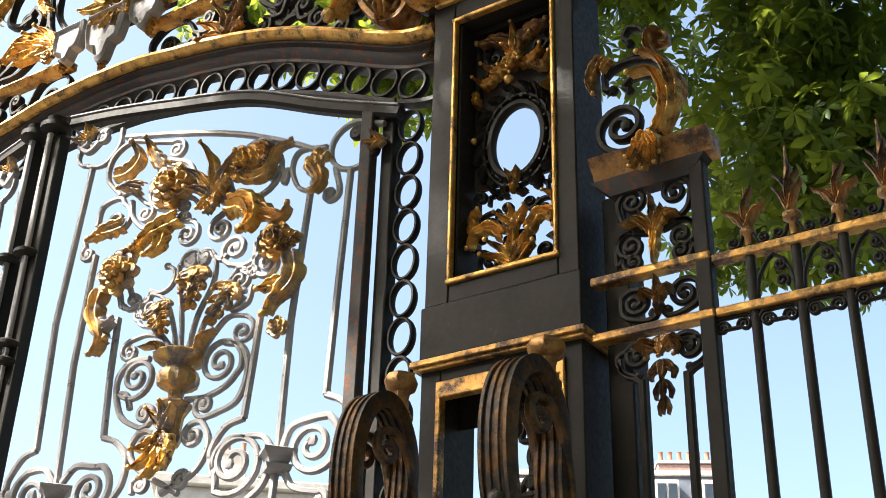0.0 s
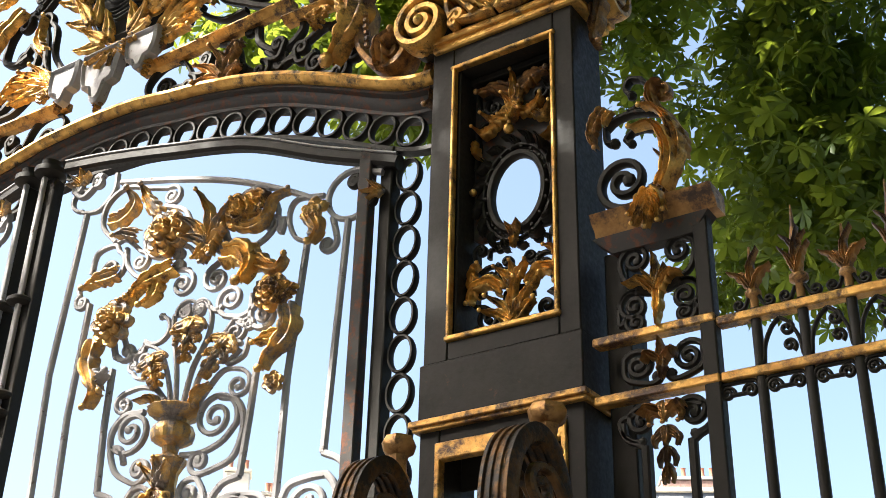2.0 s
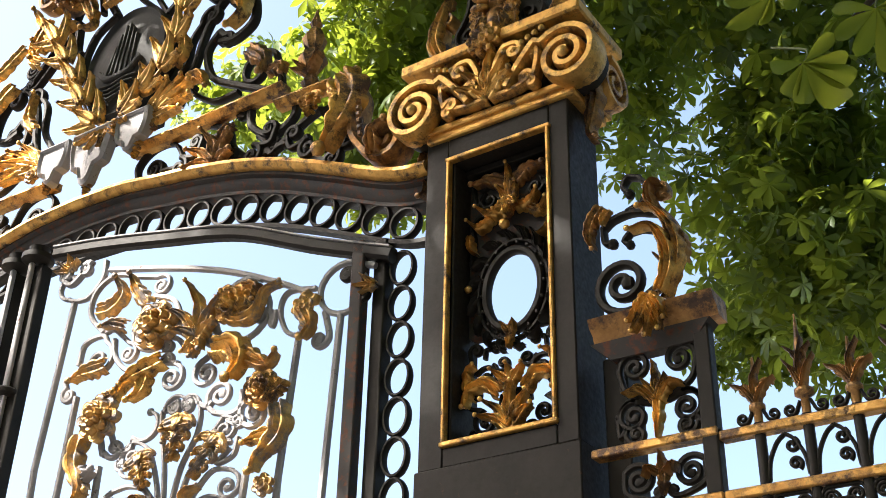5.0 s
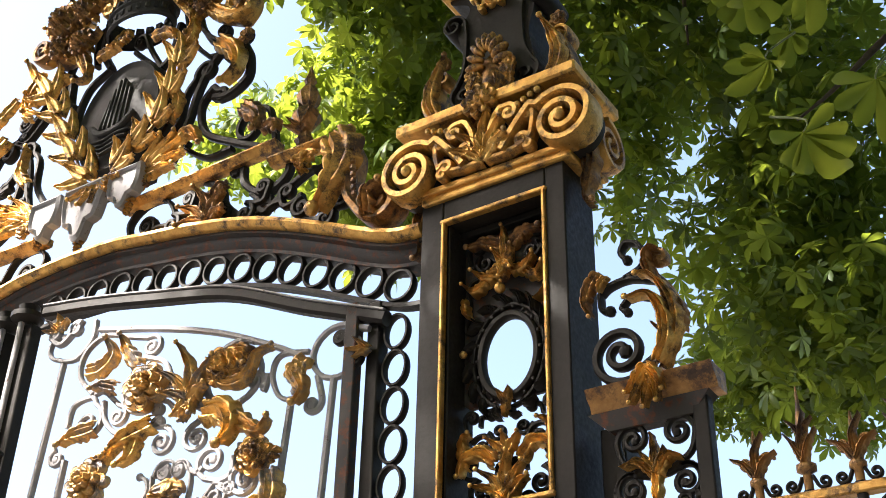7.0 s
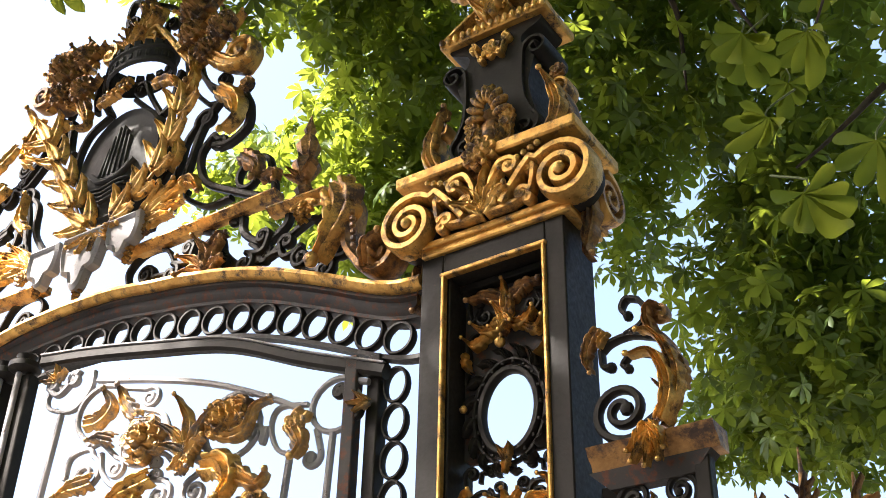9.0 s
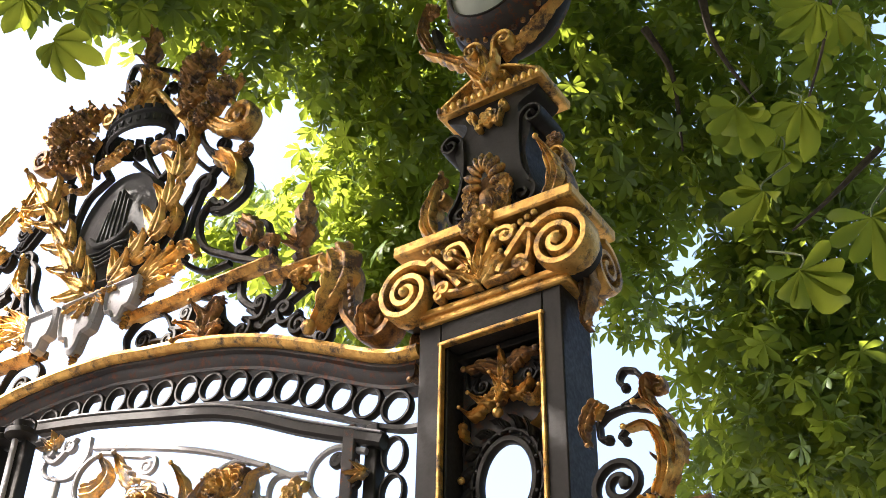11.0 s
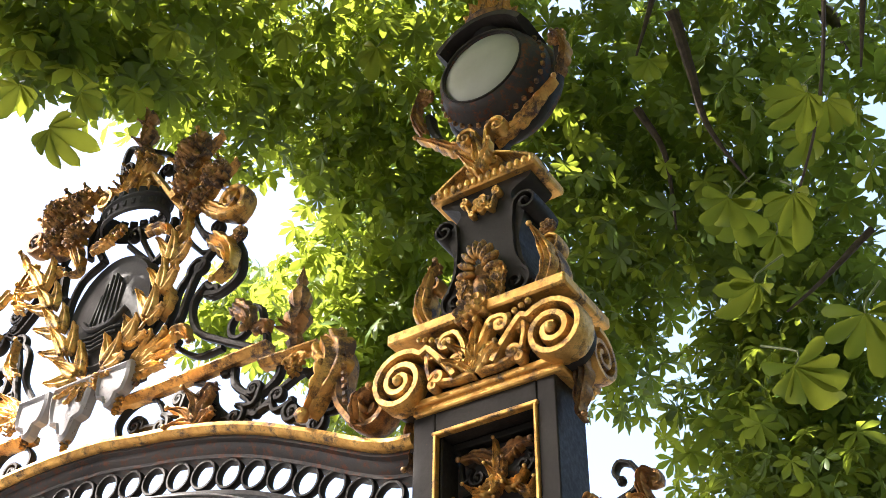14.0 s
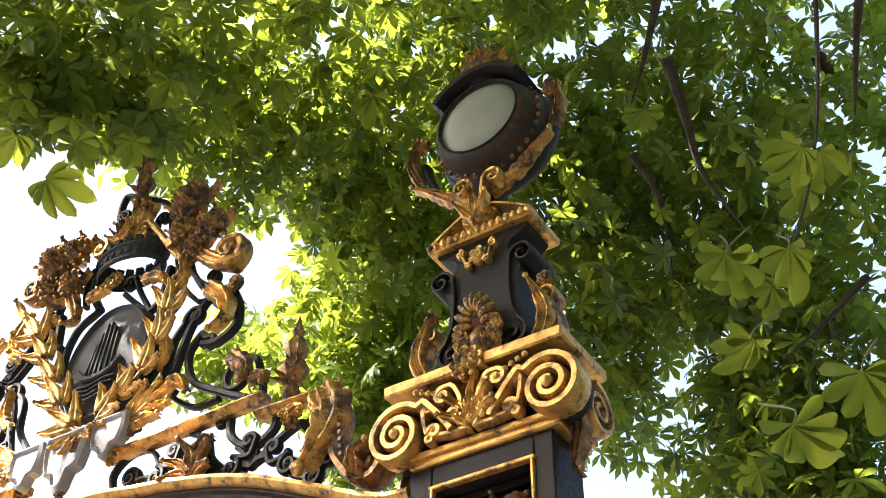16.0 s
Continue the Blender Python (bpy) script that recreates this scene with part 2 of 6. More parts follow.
def acanthus(spine, width, relief=0.03, lobes=4, y=0.0, tip=0.04, shape=None, seed=0, back=0.012):
    """A modelled leaf along spine (x, z): ribbed, with lobed edges and a tip that curls forward."""
    s = shape or Shape()
    rng = random.Random(seed + int(abs(spine[0][0]) * 1000))
    length = sum(math.dist(a, b) for a, b in zip(spine, spine[1:]))
    p = np.array(smooth(spine, max(0.006, length / 28)))
    n = len(p)
    t = np.gradient(p, axis=0)
    t /= np.maximum(np.linalg.norm(t, axis=1), 1e-9)[:, None]
    across = 13
    front, rear = [], []
    phase = rng.random() * 0.3
    for i in range(n):
        u = i / (n - 1)
        prof = (0.35 + 0.65 * math.sin(math.pi * min(1, u * 0.95 + 0.22)) ** 0.8) if u < 0.97 else 0.25
        lobe = 0.60 + 0.40 * abs(math.sin(math.pi * (lobes * u + phase))) ** 0.6 if lobes else 1.0
        for j in range(across):
            q = 2 * j / (across - 1) - 1
            hw = width * prof * (1 - (1 - lobe) * min(1.0, max(0.0, (abs(q) - 0.3) / 0.5)))
            lag = -abs(q) * width * 0.25 * lobe
            cx = p[i, 0] - t[i, 1] * q * hw + t[i, 0] * lag
            cz = p[i, 1] + t[i, 0] * q * hw + t[i, 1] * lag
            rib = 0.9 * math.exp(-(q / 0.2) ** 2) + 0.75 * math.exp(-((abs(q) - 0.58) / 0.2) ** 2) * (0.2 + 0.9 * lobe) - 0.8 * q ** 6
            cy = y - relief * rib - tip * u ** 3 - relief * 0.5 * math.sin(math.pi * u)
            front.append((cx, cy, cz))
            rear.append((cx, min(cy + back, y + back + 0.002) if tip < 0.05 else cy + back, cz))
    k = n * across
    faces = []
    for i in range(n - 1):
        for j in range(across - 1):
            a, b, c, d = i * across + j, i * across + j + 1, (i + 1) * across + j + 1, (i + 1) * across + j
            faces += [(a, b, c, d), (k + d, k + c, k + b, k + a)]
        for j in (0, across - 1):
            a, b = i * across + j, (i + 1) * across + j
            faces.append((a, b, k + b, k + a))
    for i in (0, n - 1):
        for j in range(across - 1):
            a = i * across + j
            faces.append((a, a + 1, k + a + 1, k + a))
    if width > 0.028 and lobes:
        e, r = p[-1], width * 0.34
        knob(e[0] - t[-1, 0] * r * 0.3, y - tip - relief * 0.6, e[1] - t[-1, 1] * r * 0.3, r, 1, 0.9, 1, s, 8)
    return s.add(front + rear, faces)


def fan(x, z, angles, length, width, y=0.0, relief=0.025, tip=0.04, bend=0.0, shape=None, lobes=3):
    """Leaves that spread from one point."""
    s = shape or Shape()
    for n, a in enumerate(angles):
        r, q = radians(a), radians(a + bend * (1 if a > 90 else -1))
        le = length[n] if isinstance(length, (list, tuple)) else length
        mid = (x + math.cos(r) * le * 0.55, z + math.sin(r) * le * 0.55)
        acanthus([(x, z), mid, (mid[0] + math.cos(q) * le * 0.45, mid[1] + math.sin(q) * le * 0.45)], width, relief, lobes, y - 0.004 * (n % 2), tip, s, n)
    return s


def rosette(x, z, r, y=0.0, petals=7, layers=3, shape=None, seed=1):
    """A modelled rose: one relief of overlapping cupped petals round a bud."""
    s = shape or Shape()
    rng = random.Random(seed)
    turns = [rng.random() for _ in range(layers)]
    nr, na = 6 + 4 * layers, petals * 7

    def edge(la, a):
        n = max(4, petals - la)
        q = (a * n / (2 * math.pi) + turns[la]) % 1.0 - 0.5
        return (1 - la / (layers + 0.35)) * (1 - 0.30 * (2 * abs(q)) ** 2.2)

    verts, faces = [], []
    for i in range(nr + 1):
        for j in range(na):
            a = 2 * math.pi * j / na
            q = i / nr * edge(0, a)
            h = 0.0
            for la in range(layers):
                e = edge(la, a)
                if q <= e + 1e-6:
                    h = max(h, 0.14 + 0.22 * la + 0.24 * (q / e) ** 2.5 - (0.10 if q > e * 0.93 else 0))
            if q < 0.16:
                h = 0.22 * layers + 0.18 * (1 - (q / 0.16) ** 2)
            verts.append((x + r * q * math.cos(a), y - r * h, z + r * q * math.sin(a)))
    k = len(verts)
    for j in range(na):
        a = 2 * math.pi * j / na
        verts.append((x + r * edge(0, a) * math.cos(a), y + 0.012, z + r * edge(0, a) * math.sin(a)))
    for i in range(nr):
        for j in range(na):
            m = (j + 1) % na
            faces.append((i * na + j, i * na + m, (i + 1) * na + m, (i + 1) * na + j))
    faces += [(nr * na + j, nr * na + (j + 1) % na, k + (j + 1) % na, k + j) for j in range(na)]
    faces.append(tuple(range(k, k + na)))
    return s.add(verts, faces)


def husk(x, z, length, width, angle=-90, y=0.0, shape=None):
    """A bell-flower drop: three shrinking cups and a bud along one line."""
    s = shape or Shape()
    c, q = math.cos(radians(angle)), math.sin(radians(angle))
    for k, (u, w) in enumerate(((0.0, 1.0), (0.34, 0.75), (0.62, 0.5), (0.85, 0.3))):
        bx, bz = x + c * length * u, z + q * length * u
        for side in (-1, 0, 1):
            ex = bx + c * length * 0.3 - q * side * width * w * 0.55
            ez = bz + q * length * 0.3 + c * side * width * w * 0.55
            acanthus([(bx, bz), ((bx + ex) / 2 - q * side * width * w * 0.3, (bz + ez) / 2 + c * side * width * w * 0.3), (ex, ez)], width * w * 0.3, 0.012, 2, y - 0.01 * (side == 0), 0.015, s, k)
    return s


def flat_ring(x, z, r, w, d, y=0.0, tall=1.0, n=28):
    return ribbon([(x + r * math.cos(2 * math.pi * k / n), z + r * tall * math.sin(2 * math.pi * k / n)) for k in range(n)], w, d, y, True)


def iron(parent, path, w=0.026, d=0.030, y=0.0, mat=None, name="scroll", ends=(1.0, 1.0)):
    return part(name, ribbon(path, w, d, y, False, ends), mat or IRON, parent)


def curl(parent, tail, spiral, w=0.026, d=0.03, y=0.0, mat=None, name="scroll", button=True):
    """A scroll: a tail that runs into a spiral, with a button at its eye."""
    path = smooth([*tail, *spiral[:1]])[:-1] + [np.array(q) for q in spiral] if tail else spiral
    s = ribbon(path, w, d, y, False, (1.0, 0.8))
    if button:
        ex, ez = path[-1]
        knob(ex, y - d * 0.1, ez, w * 0.85, 1, d / w * 0.62, 1, s, 8)
    return part(name, s, mat or IRON, parent)


def curl2(parent, first, mids, second, w=0.026, d=0.03, y=0.0, mat=None, name="scroll"):
    """A bar with a spiral at both ends."""
    core = smooth([first[0], *mids, second[0]])[1:-1] if mids else []
    path = [np.array(q) for q in first[::-1]] + core + [np.array(q) for q in second]
    s = ribbon(path, w, d, y)
    for ex, ez in (path[0], path[-1]):
        knob(ex, y - d * 0.1, ez, w * 0.85, 1, d / w * 0.62, 1, s, 8)
    return part(name, s, mat or IRON, parent)


def gilt(parent, spine, width, name="acanthus_leaf", mat=None, y=-0.02, relief=0.03, lobes=4, tip=0.04, label=""):
    return part(name, acanthus(spine, width, relief, lobes, y, tip), mat or GOLD, parent, label, 85)


# ---- ground ----
g = Shape()
g.add([(-400, -400, 0), (400, -400, 0), (400, 400, 0), (-400, 400, 0), (-400, -400, -0.3), (400, -400, -0.3), (400, 400, -0.3), (-400, 400, -0.3)],
      [(0, 1, 2, 3), (4, 5, 6, 7), (0, 1, 5, 4), (1, 2, 6, 5), (2, 3, 7, 6), (3, 0, 4, 7)])
tagged(part("ground", g, GRAVEL, None), "grey asphalt forecourt in front of the park gate", "ground", kind="structure")

# ---- pillar ----
pillar = thing("gate_pillar", pose(-2.37, 4.0, 0), "tall black and gold iron gate pillar with openwork panel", "pillar")
XL, XR, DEEP = -0.395, 0.35, 0.27
TOP = 5.424
part("plinth", block(-0.50, 0.47, -0.10, 0.37, 0.0, 0.55, 0.02), IRON, pillar)
low = block(-0.40, -0.30, 0.0, DEEP, 0.55, 3.552)
block(0.27, 0.355, 0.0, DEEP, 0.55, 3.552, shape=low)
block(-0.30, 0.27, 0.0, DEEP, 0.55, 1.2, shape=low)
block(-0.30, 0.27, 0.0, DEEP, 3.45, 3.552, shape=low)
part("lower_shaft", low, IRON, pillar)
part("lower_backing", block(0.02, 0.27, 0.155, 0.17, 1.2, 3.45), IRON, pillar)
part("lower_backing", block(-0.30, -0.02, 0.155, 0.17, 1.2, 2.6), IRON, pillar)
part("lower_backing", block(-0.30, 0.02, 0.155, 0.17, 3.30, 3.45), IRON, pillar)
lg = Shape()
for a in ((-0.315, -0.29, 1.2, 3.45), (0.255, 0.28, 1.2, 3.45)):
    block(a[0], a[1], -0.015, 0.03, a[2], a[3], 0.005, lg)
block(-0.315, 0.28, -0.016, 0.03, 3.385, 3.458, 0.005, lg)
part("lower_panel_moulding", lg, GOLD_OLD, pillar)
band = block(-0.405, 0.36, -0.012, DEEP + 0.012, 3.552, 3.81)
part("middle_band", band, IRON, pillar)
cor = Shape()
for x0, x1, y0, z0, z1 in ((-0.43, 0.385, -0.045, 3.531, 3.557), (-0.42, 0.375, -0.03, 3.514, 3.532)):
    block(x0, x1, y0, DEEP - y0 + 0.01, z0, z1, 0.004, cor)
part("string_course", cor, GOLD_OLD, pillar, "thin gilded string course")
shaft = block(XL, -0.275, 0.0, DEEP, 3.81, TOP)
block(-0.275, 0.255, 0.0, DEEP, 3.81, 3.895, shape=shaft)
block(0.255, XR, 0.0, DEEP, 3.81, TOP, shape=shaft)
block(-0.275, 0.255, 0.0, DEEP, 5.291, TOP, shape=shaft)
part("shaft", shaft, IRON, pillar)
fr = Shape()
for x0, x1, z0, z1 in ((-0.278, -0.260, 3.898, 5.305), (0.240, 0.258, 3.898, 5.305)):
    block(x0, x1, -0.016, 0.02, z0, z1, 0.005, fr)
for z0, z1 in ((3.896, 3.918), (5.284, 5.305)):
    block(-0.285, 0.265, -0.018, 0.022, z0, z1, 0.005, fr)
part("panel_moulding", fr, GOLD_CORNICE, pillar, "gilded panel moulding")
inner = Shape()
block(-0.258, -0.246, 0.02, 0.16, 3.923, 5.282, 0.003, inner)
block(0.226, 0.238, 0.02, 0.16, 3.923, 5.282, 0.003, inner)
block(-0.246, 0.226, 0.10, 0.16, 5.25, 5.282, 0.003, inner)
part("panel_reveal", inner, IRON, pillar)
plate = Shape()
vv, ff = [], []
N = 48
for dy in (0.150, 0.165):
    for k in range(N):
        a = 2 * math.pi * k / N
        c, q = math.cos(a), math.sin(a)
        vv.append((-0.012 + 0.14 * c, dy, 4.615 + 0.195 * q))
        tx = (0.238 if c > 0 else -0.234) / c if abs(c) > 1e-6 else 1e9
        tz = (0.712 if q > 0 else -0.203) / q if abs(q) > 1e-6 else 1e9
        t = min(tx, tz)
        t = max(t, 0.16)
        vv.append((-0.012 + t * c, dy, 4.615 + t * q) if t < 1e6 else (-0.012, dy, 4.615))
for k in range(N):
    m = (k + 1) % N
    ff += [(2 * k, 2 * m, 2 * m + 1, 2 * k + 1), (2 * N + 2 * k, 2 * N + 2 * k + 1, 2 * N + 2 * m + 1, 2 * N + 2 * m), (2 * k, 2 * N + 2 * k, 2 * N + 2 * m, 2 * m), (2 * k + 1, 2 * m + 1, 2 * N + 2 * m + 1, 2 * N + 2 * k + 1)]
plate.add(vv, ff)
part("backing_plate", plate, IRON_RUST, pillar)
part("oval_frame", flat_ring(-0.012, 4.615, 0.138, 0.034, 0.05, 0.14, 1.40, 40), IRON, pillar)
part("oval_frame", flat_ring(-0.012, 4.615, 0.175, 0.018, 0.03, 0.14, 1.38, 40), IRON, pillar)
for k in range(18):
    a = 2 * math.pi * k / 18
    part("bead", knob(-0.012 + 0.156 * math.cos(a), 0.125, 4.615 + 0.225 * math.sin(a), 0.011, n=6), IRON, pillar)
for s in (-1, 1):
    X = lambda v: -0.012 + s * v
    w = 1 if s > 0 else -1
    a0 = lambda a: a if s > 0 else 180 - a
    curl2(pillar, S(X(0.15), 4.983, 0.062, a0(-20), 1.3, w), [(X(0.20), 4.904), (X(0.215), 4.811)], S(X(0.185), 4.793, 0.03, a0(-20), 1.0, -w), 0.02, 0.03, 0.14)
    curl2(pillar, S(X(0.12), 5.104, 0.05, a0(60), 1.3, -w), [(X(0.185), 5.095), (X(0.205), 5.164)], S(X(0.16), 5.194, 0.045, a0(20), 1.3, w), 0.018, 0.03, 0.14)
    curl2(pillar, S(X(0.13), 4.223, 0.06, a0(30), 1.4, w), [(X(0.205), 4.292)], S(X(0.185), 4.361, 0.035, a0(-10), 1.1, w), 0.02, 0.03, 0.14)
    curl2(pillar, S(X(0.14), 4.026, 0.06, a0(80), 1.5, -w), [(X(0.215), 4.105)], S(X(0.185), 4.154, 0.03, a0(0), 1.1, w), 0.02, 0.03, 0.14)
    gilt(pillar, [(X(0.06), 4.134), (X(0.12), 4.189), (X(0.20), 4.164), (X(0.215), 4.085)], 0.04, y=0.12)
    gilt(pillar, [(X(0.215), 4.134), (X(0.205), 4.253), (X(0.16), 4.272)], 0.032, y=0.12)
    gilt(pillar, [(X(0.03), 5.017), (X(0.10), 5.009), (X(0.16), 5.052)], 0.032, y=0.12)
    gilt(pillar, [(X(0.10), 4.992), (X(0.155), 4.953), (X(0.205), 4.992)], 0.03, y=0.12, mat=GOLD)
    gilt(pillar, [(X(0.215), 4.931), (X(0.20), 4.858), (X(0.16), 4.811)], 0.022, y=0.12)
    gilt(pillar, [(X(0.02), 5.164), (X(0.10), 5.198), (X(0.19), 5.181)], 0.045, y=0.13, mat=BRONZE)
    part("gilt_bead", knob(X(0.21), 0.10, 4.654 if s < 0 else 4.682, 0.018), GOLD, pillar)
part("fleuron", fan(-0.012, 3.967, [90, 60, 120, 35, 145], [0.19, 0.17, 0.17, 0.15, 0.15], 0.035, 0.10, 0.025, 0.05, 25), GOLD, pillar, "", 85)
part("fleuron", fan(-0.012, 4.164, [40, 140, 90, 270], [0.1, 0.1, 0.08, 0.07], 0.03, 0.10, 0.02, 0.03), GOLD_OLD, pillar, "", 85)
part("fleuron", fan(-0.012, 5.043, [90, 60, 120, 270], [0.2, 0.1, 0.1, 0.1], 0.03, 0.11, 0.02, 0.03), GOLD_OLD, pillar, "", 85)
part("fleuron", fan(-0.012, 5.052, [225, 270, 315], [0.08, 0.09, 0.08], 0.03, 0.09, 0.02, 0.03), GOLD, pillar, "", 85)
part("gilt_bead", knob(-0.03, 0.09, 4.927, 0.026), GOLD, pillar)
part("fleuron", fan(-0.012, 4.39, [60, 120, 270], [0.06, 0.06, 0.08], 0.022, 0.10, 0.02, 0.02), GOLD_OLD, pillar, "", 85)

for k in range(16):
    a = 2 * math.pi * k / 16
    part("leaf_tip", acanthus([(-0.012 + 0.18 * math.cos(a), 4.615 + 0.25 * math.sin(a)), (-0.012 + 0.205 * math.cos(a + 0.12), 4.615 + 0.285 * math.sin(a + 0.12)), (-0.012 + 0.222 * math.cos(a + 0.3), 4.615 + 0.30 * math.sin(a + 0.3))], 0.022, 0.02, 2, 0.13, 0.02), IRON, pillar, "", 85)
for s in (-1, 1):
    for zz, rr, xx, way in ((3.967, 0.035, 0.07, 1), (4.282, 0.04, 0.06, -1), (4.361, 0.03, 0.10, 1), (4.134, 0.03, 0.02, -1), (3.987, 0.03, 0.205, -1)):
        curl(pillar, [(-0.012 + s * (xx + 0.05), zz - 0.04), (-0.012 + s * (xx + 0.045), zz)], S(-0.012 + s * xx, zz, rr, 0 if s > 0 else 180, 1.4, s * way), 0.018, 0.03, 0.15)
# capital
cap = Shape()
block(-0.385, 0.40, -0.025, DEEP + 0.02, 5.41, 5.461, 0.008, cap)
block(-0.405, 0.42, -0.045, DEEP + 0.04, 5.447, 5.48, 0.006, cap)
part("necking", cap, GOLD_CORNICE, pillar, "gilded necking")
bell = block(-0.36, 0.37, 0.0, DEEP, 5.48, 5.794, 0.02)
part("capital_core", bell, IRON, pillar)
aba = Shape()
block(-0.50, -0.09, -0.10, DEEP + 0.08, 5.805, 5.87, 0.01, aba)
block(0.06, 0.475, -0.10, DEEP + 0.08, 5.805, 5.87, 0.01, aba)
block(-0.10, 0.07, -0.06, DEEP + 0.05, 5.805, 5.861, 0.01, aba)
part("abacus", aba, GOLD_CORNICE, pillar, "gilded abacus")
for s in (-1, 1):
    w = -1 if s > 0 else 1
    a0 = lambda a: a if s > 0 else 180 - a
    X = lambda v: -0.01 + s * v
    body = ribbon(smooth([(X(0.10), 5.51), (X(0.17), 5.612), (X(0.26), 5.719)])[:-1] + S(X(0.405), 5.575, 0.165, a0(135), 2.2, w, 0.14), 0.046, 0.14, -0.04)
    knob(X(0.405), -0.11, 5.575, 0.028, shape=body)
    part("volute", body, GOLD, pillar, "gilded volute")
    part("volute_cheek", turned([(0.0, -0.05), (0.135, -0.05), (0.14, 0.02), (0.13, 0.05), (0.0, 0.05)], 0, 0, 0, 24), IRON, pillar).matrix_local = pose(X(0.405), 0.02, 5.575, 90, 0, 0)
    side = ribbon(S(0.40, 5.575, 0.14, 100, 2.0, -1), 0.04, 0.12, 0)
    side.v = [(y, x, z) for x, y, z in side.v]
    knob(0.0, 0.40, 5.575, 0.03, shape=side)
    side.v = [(X(0.44) + x * s, y - 0.18, z) for x, y, z in side.v]
    part("side_volute", side, GOLD_OLD, pillar, "browned side volute")
    curl2(pillar, S(X(0.085), 5.575, 0.045, a0(200), 1.3, w), [(X(0.05), 5.655), (X(0.09), 5.735)], S(X(0.145), 5.698, 0.048, a0(110), 1.3, w), 0.034, 0.08, -0.07, GOLD, "gilt_scroll")
    curl2(pillar, S(X(0.20), 5.533, 0.040, a0(0), 1.2, -w), [(X(0.255), 5.591)], S(X(0.235), 5.661, 0.03, a0(-30), 1.1, -w), 0.032, 0.07, -0.06, GOLD_OLD, "gilt_scroll")
    for k in range(4):
        part("gilt_bead", knob(X(0.19 + 0.035 * k), -0.10, 5.725 + 0.014 * k, 0.017, n=8), GOLD, pillar)
    curl(pillar, [(X(0.02), 5.503), (X(0.10), 5.499), (X(0.17), 5.51)], S(X(0.225), 5.503, 0.028, a0(120), 1.2, w), 0.03, 0.06, -0.06, GOLD_OLD, "gilt_scroll")
part("palmette", fan(-0.01, 5.51, [90, 62, 118, 35, 145], [0.24, 0.21, 0.21, 0.17, 0.17], 0.042, -0.07, 0.03, 0.06, 25), GOLD, pillar, "", 85)
part("rosette", rosette(-0.02, 5.833, 0.095, -0.09, 9, 2), GOLD_OLD, pillar, "browned rosette", 85)
for sx in (-1, 1):
    part("corner_leaf", acanthus([(-0.01 + sx * 0.42, 5.526), (-0.01 + sx * 0.45, 5.424), (-0.01 + sx * 0.43, 5.233), (-0.01 + sx * 0.47, 5.198)], 0.05, 0.04, 4, 0.10, 0.03), BRONZE, pillar, "", 85)

# pedestal over the capital
PY = 0.045
ped = Shape()
prof = [(0.33, 5.87), (0.33, 5.938), (0.25, 6.018), (0.21, 6.154), (0.19, 6.301), (0.22, 6.426), (0.22, 6.494), (0.16, 6.551), (0.16, 6.616), (0.26, 6.669), (0.27, 6.7)]
pl = smooth([(-0.02 - a, b) for a, b in prof], 0.02)
pr = smooth([(-0.02 + a, b) for a, b in prof], 0.02)
n = len(pl)
vv = [(x, PY, z) for x, z in pl] + [(x, PY, z) for x, z in pr] + [(x, PY + 0.22, z) for x, z in pl] + [(x, PY + 0.22, z) for x, z in pr]
ff = []
for i in range(n - 1):
    ff += [(i, i + 1, n + i + 1, n + i), (2 * n + i, 3 * n + i, 3 * n + i + 1, 2 * n + i + 1), (i, 2 * n + i, 2 * n + i + 1, i + 1), (n + i, n + i + 1, 3 * n + i + 1, 3 * n + i)]
ff += [(0, n, 3 * n, 2 * n), (n - 1, 2 * n - 1, 4 * n - 1, 3 * n - 1)]
ped.add(vv, ff)
part("pedestal", ped, IRON, pillar, "dark waisted pedestal")
for s in (-1, 1):
    w = -1 if s > 0 else 1
    a0 = lambda a: a if s > 0 else 180 - a
    X = lambda v: -0.02 + s * v
    curl2(pillar, S(X(0.17), 6.018, 0.085, a0(60), 1.5, w), [(X(0.17), 6.199), (X(0.16), 6.358)], S(X(0.24), 6.494, 0.075, a0(190), 1.5, w), 0.024, 0.25, PY + 0.10, IRON, "pedestal_scroll")
    gilt(pillar, [(X(0.31), 5.904), (X(0.36), 6.04), (X(0.33), 6.176), (X(0.27), 6.313)], 0.05, y=PY - 0.03, mat=GOLD_OLD, tip=0.0)
    curl(pillar, [(X(0.36), 5.904), (X(0.39), 6.04)], S(X(0.33), 6.222, 0.06, a0(-60), 1.2, -w), 0.03, 0.12, PY + 0.08, GOLD_OLD, "gilt_scroll")
    part("rose_bud", rosette(X(0.33), 6.324, 0.045, PY + 0.04, 6, 2), BRONZE, pillar, "", 85)
sh = turned([(0.0, -0.02), (0.10, -0.02), (0.12, 0.0), (0.10, 0.02), (0.0, 0.02)], 0, 0, 0, 16)
sh.v = [(-0.02 + x, PY - 0.02 + z, 6.063 + y * 1.2) for x, y, z in sh.v]
shell = part("shell", sh, BRONZE, pillar, "gilded shell niche", 85)
for k in range(9):
    a = 8 + 164 * k / 8
    lobe = knob(0, 0, 0, 0.055, 1.0, 0.6, 0.34, n=12)
    part("shell_lobe", lobe, GOLD_OLD, shell, "", 85).matrix_local = pose(-0.02 + 0.078 * math.cos(radians(a)), PY - 0.06 - 0.03 * math.sin(radians(a)), 6.097 + 0.135 * math.sin(radians(a)), 0, -a, 0)
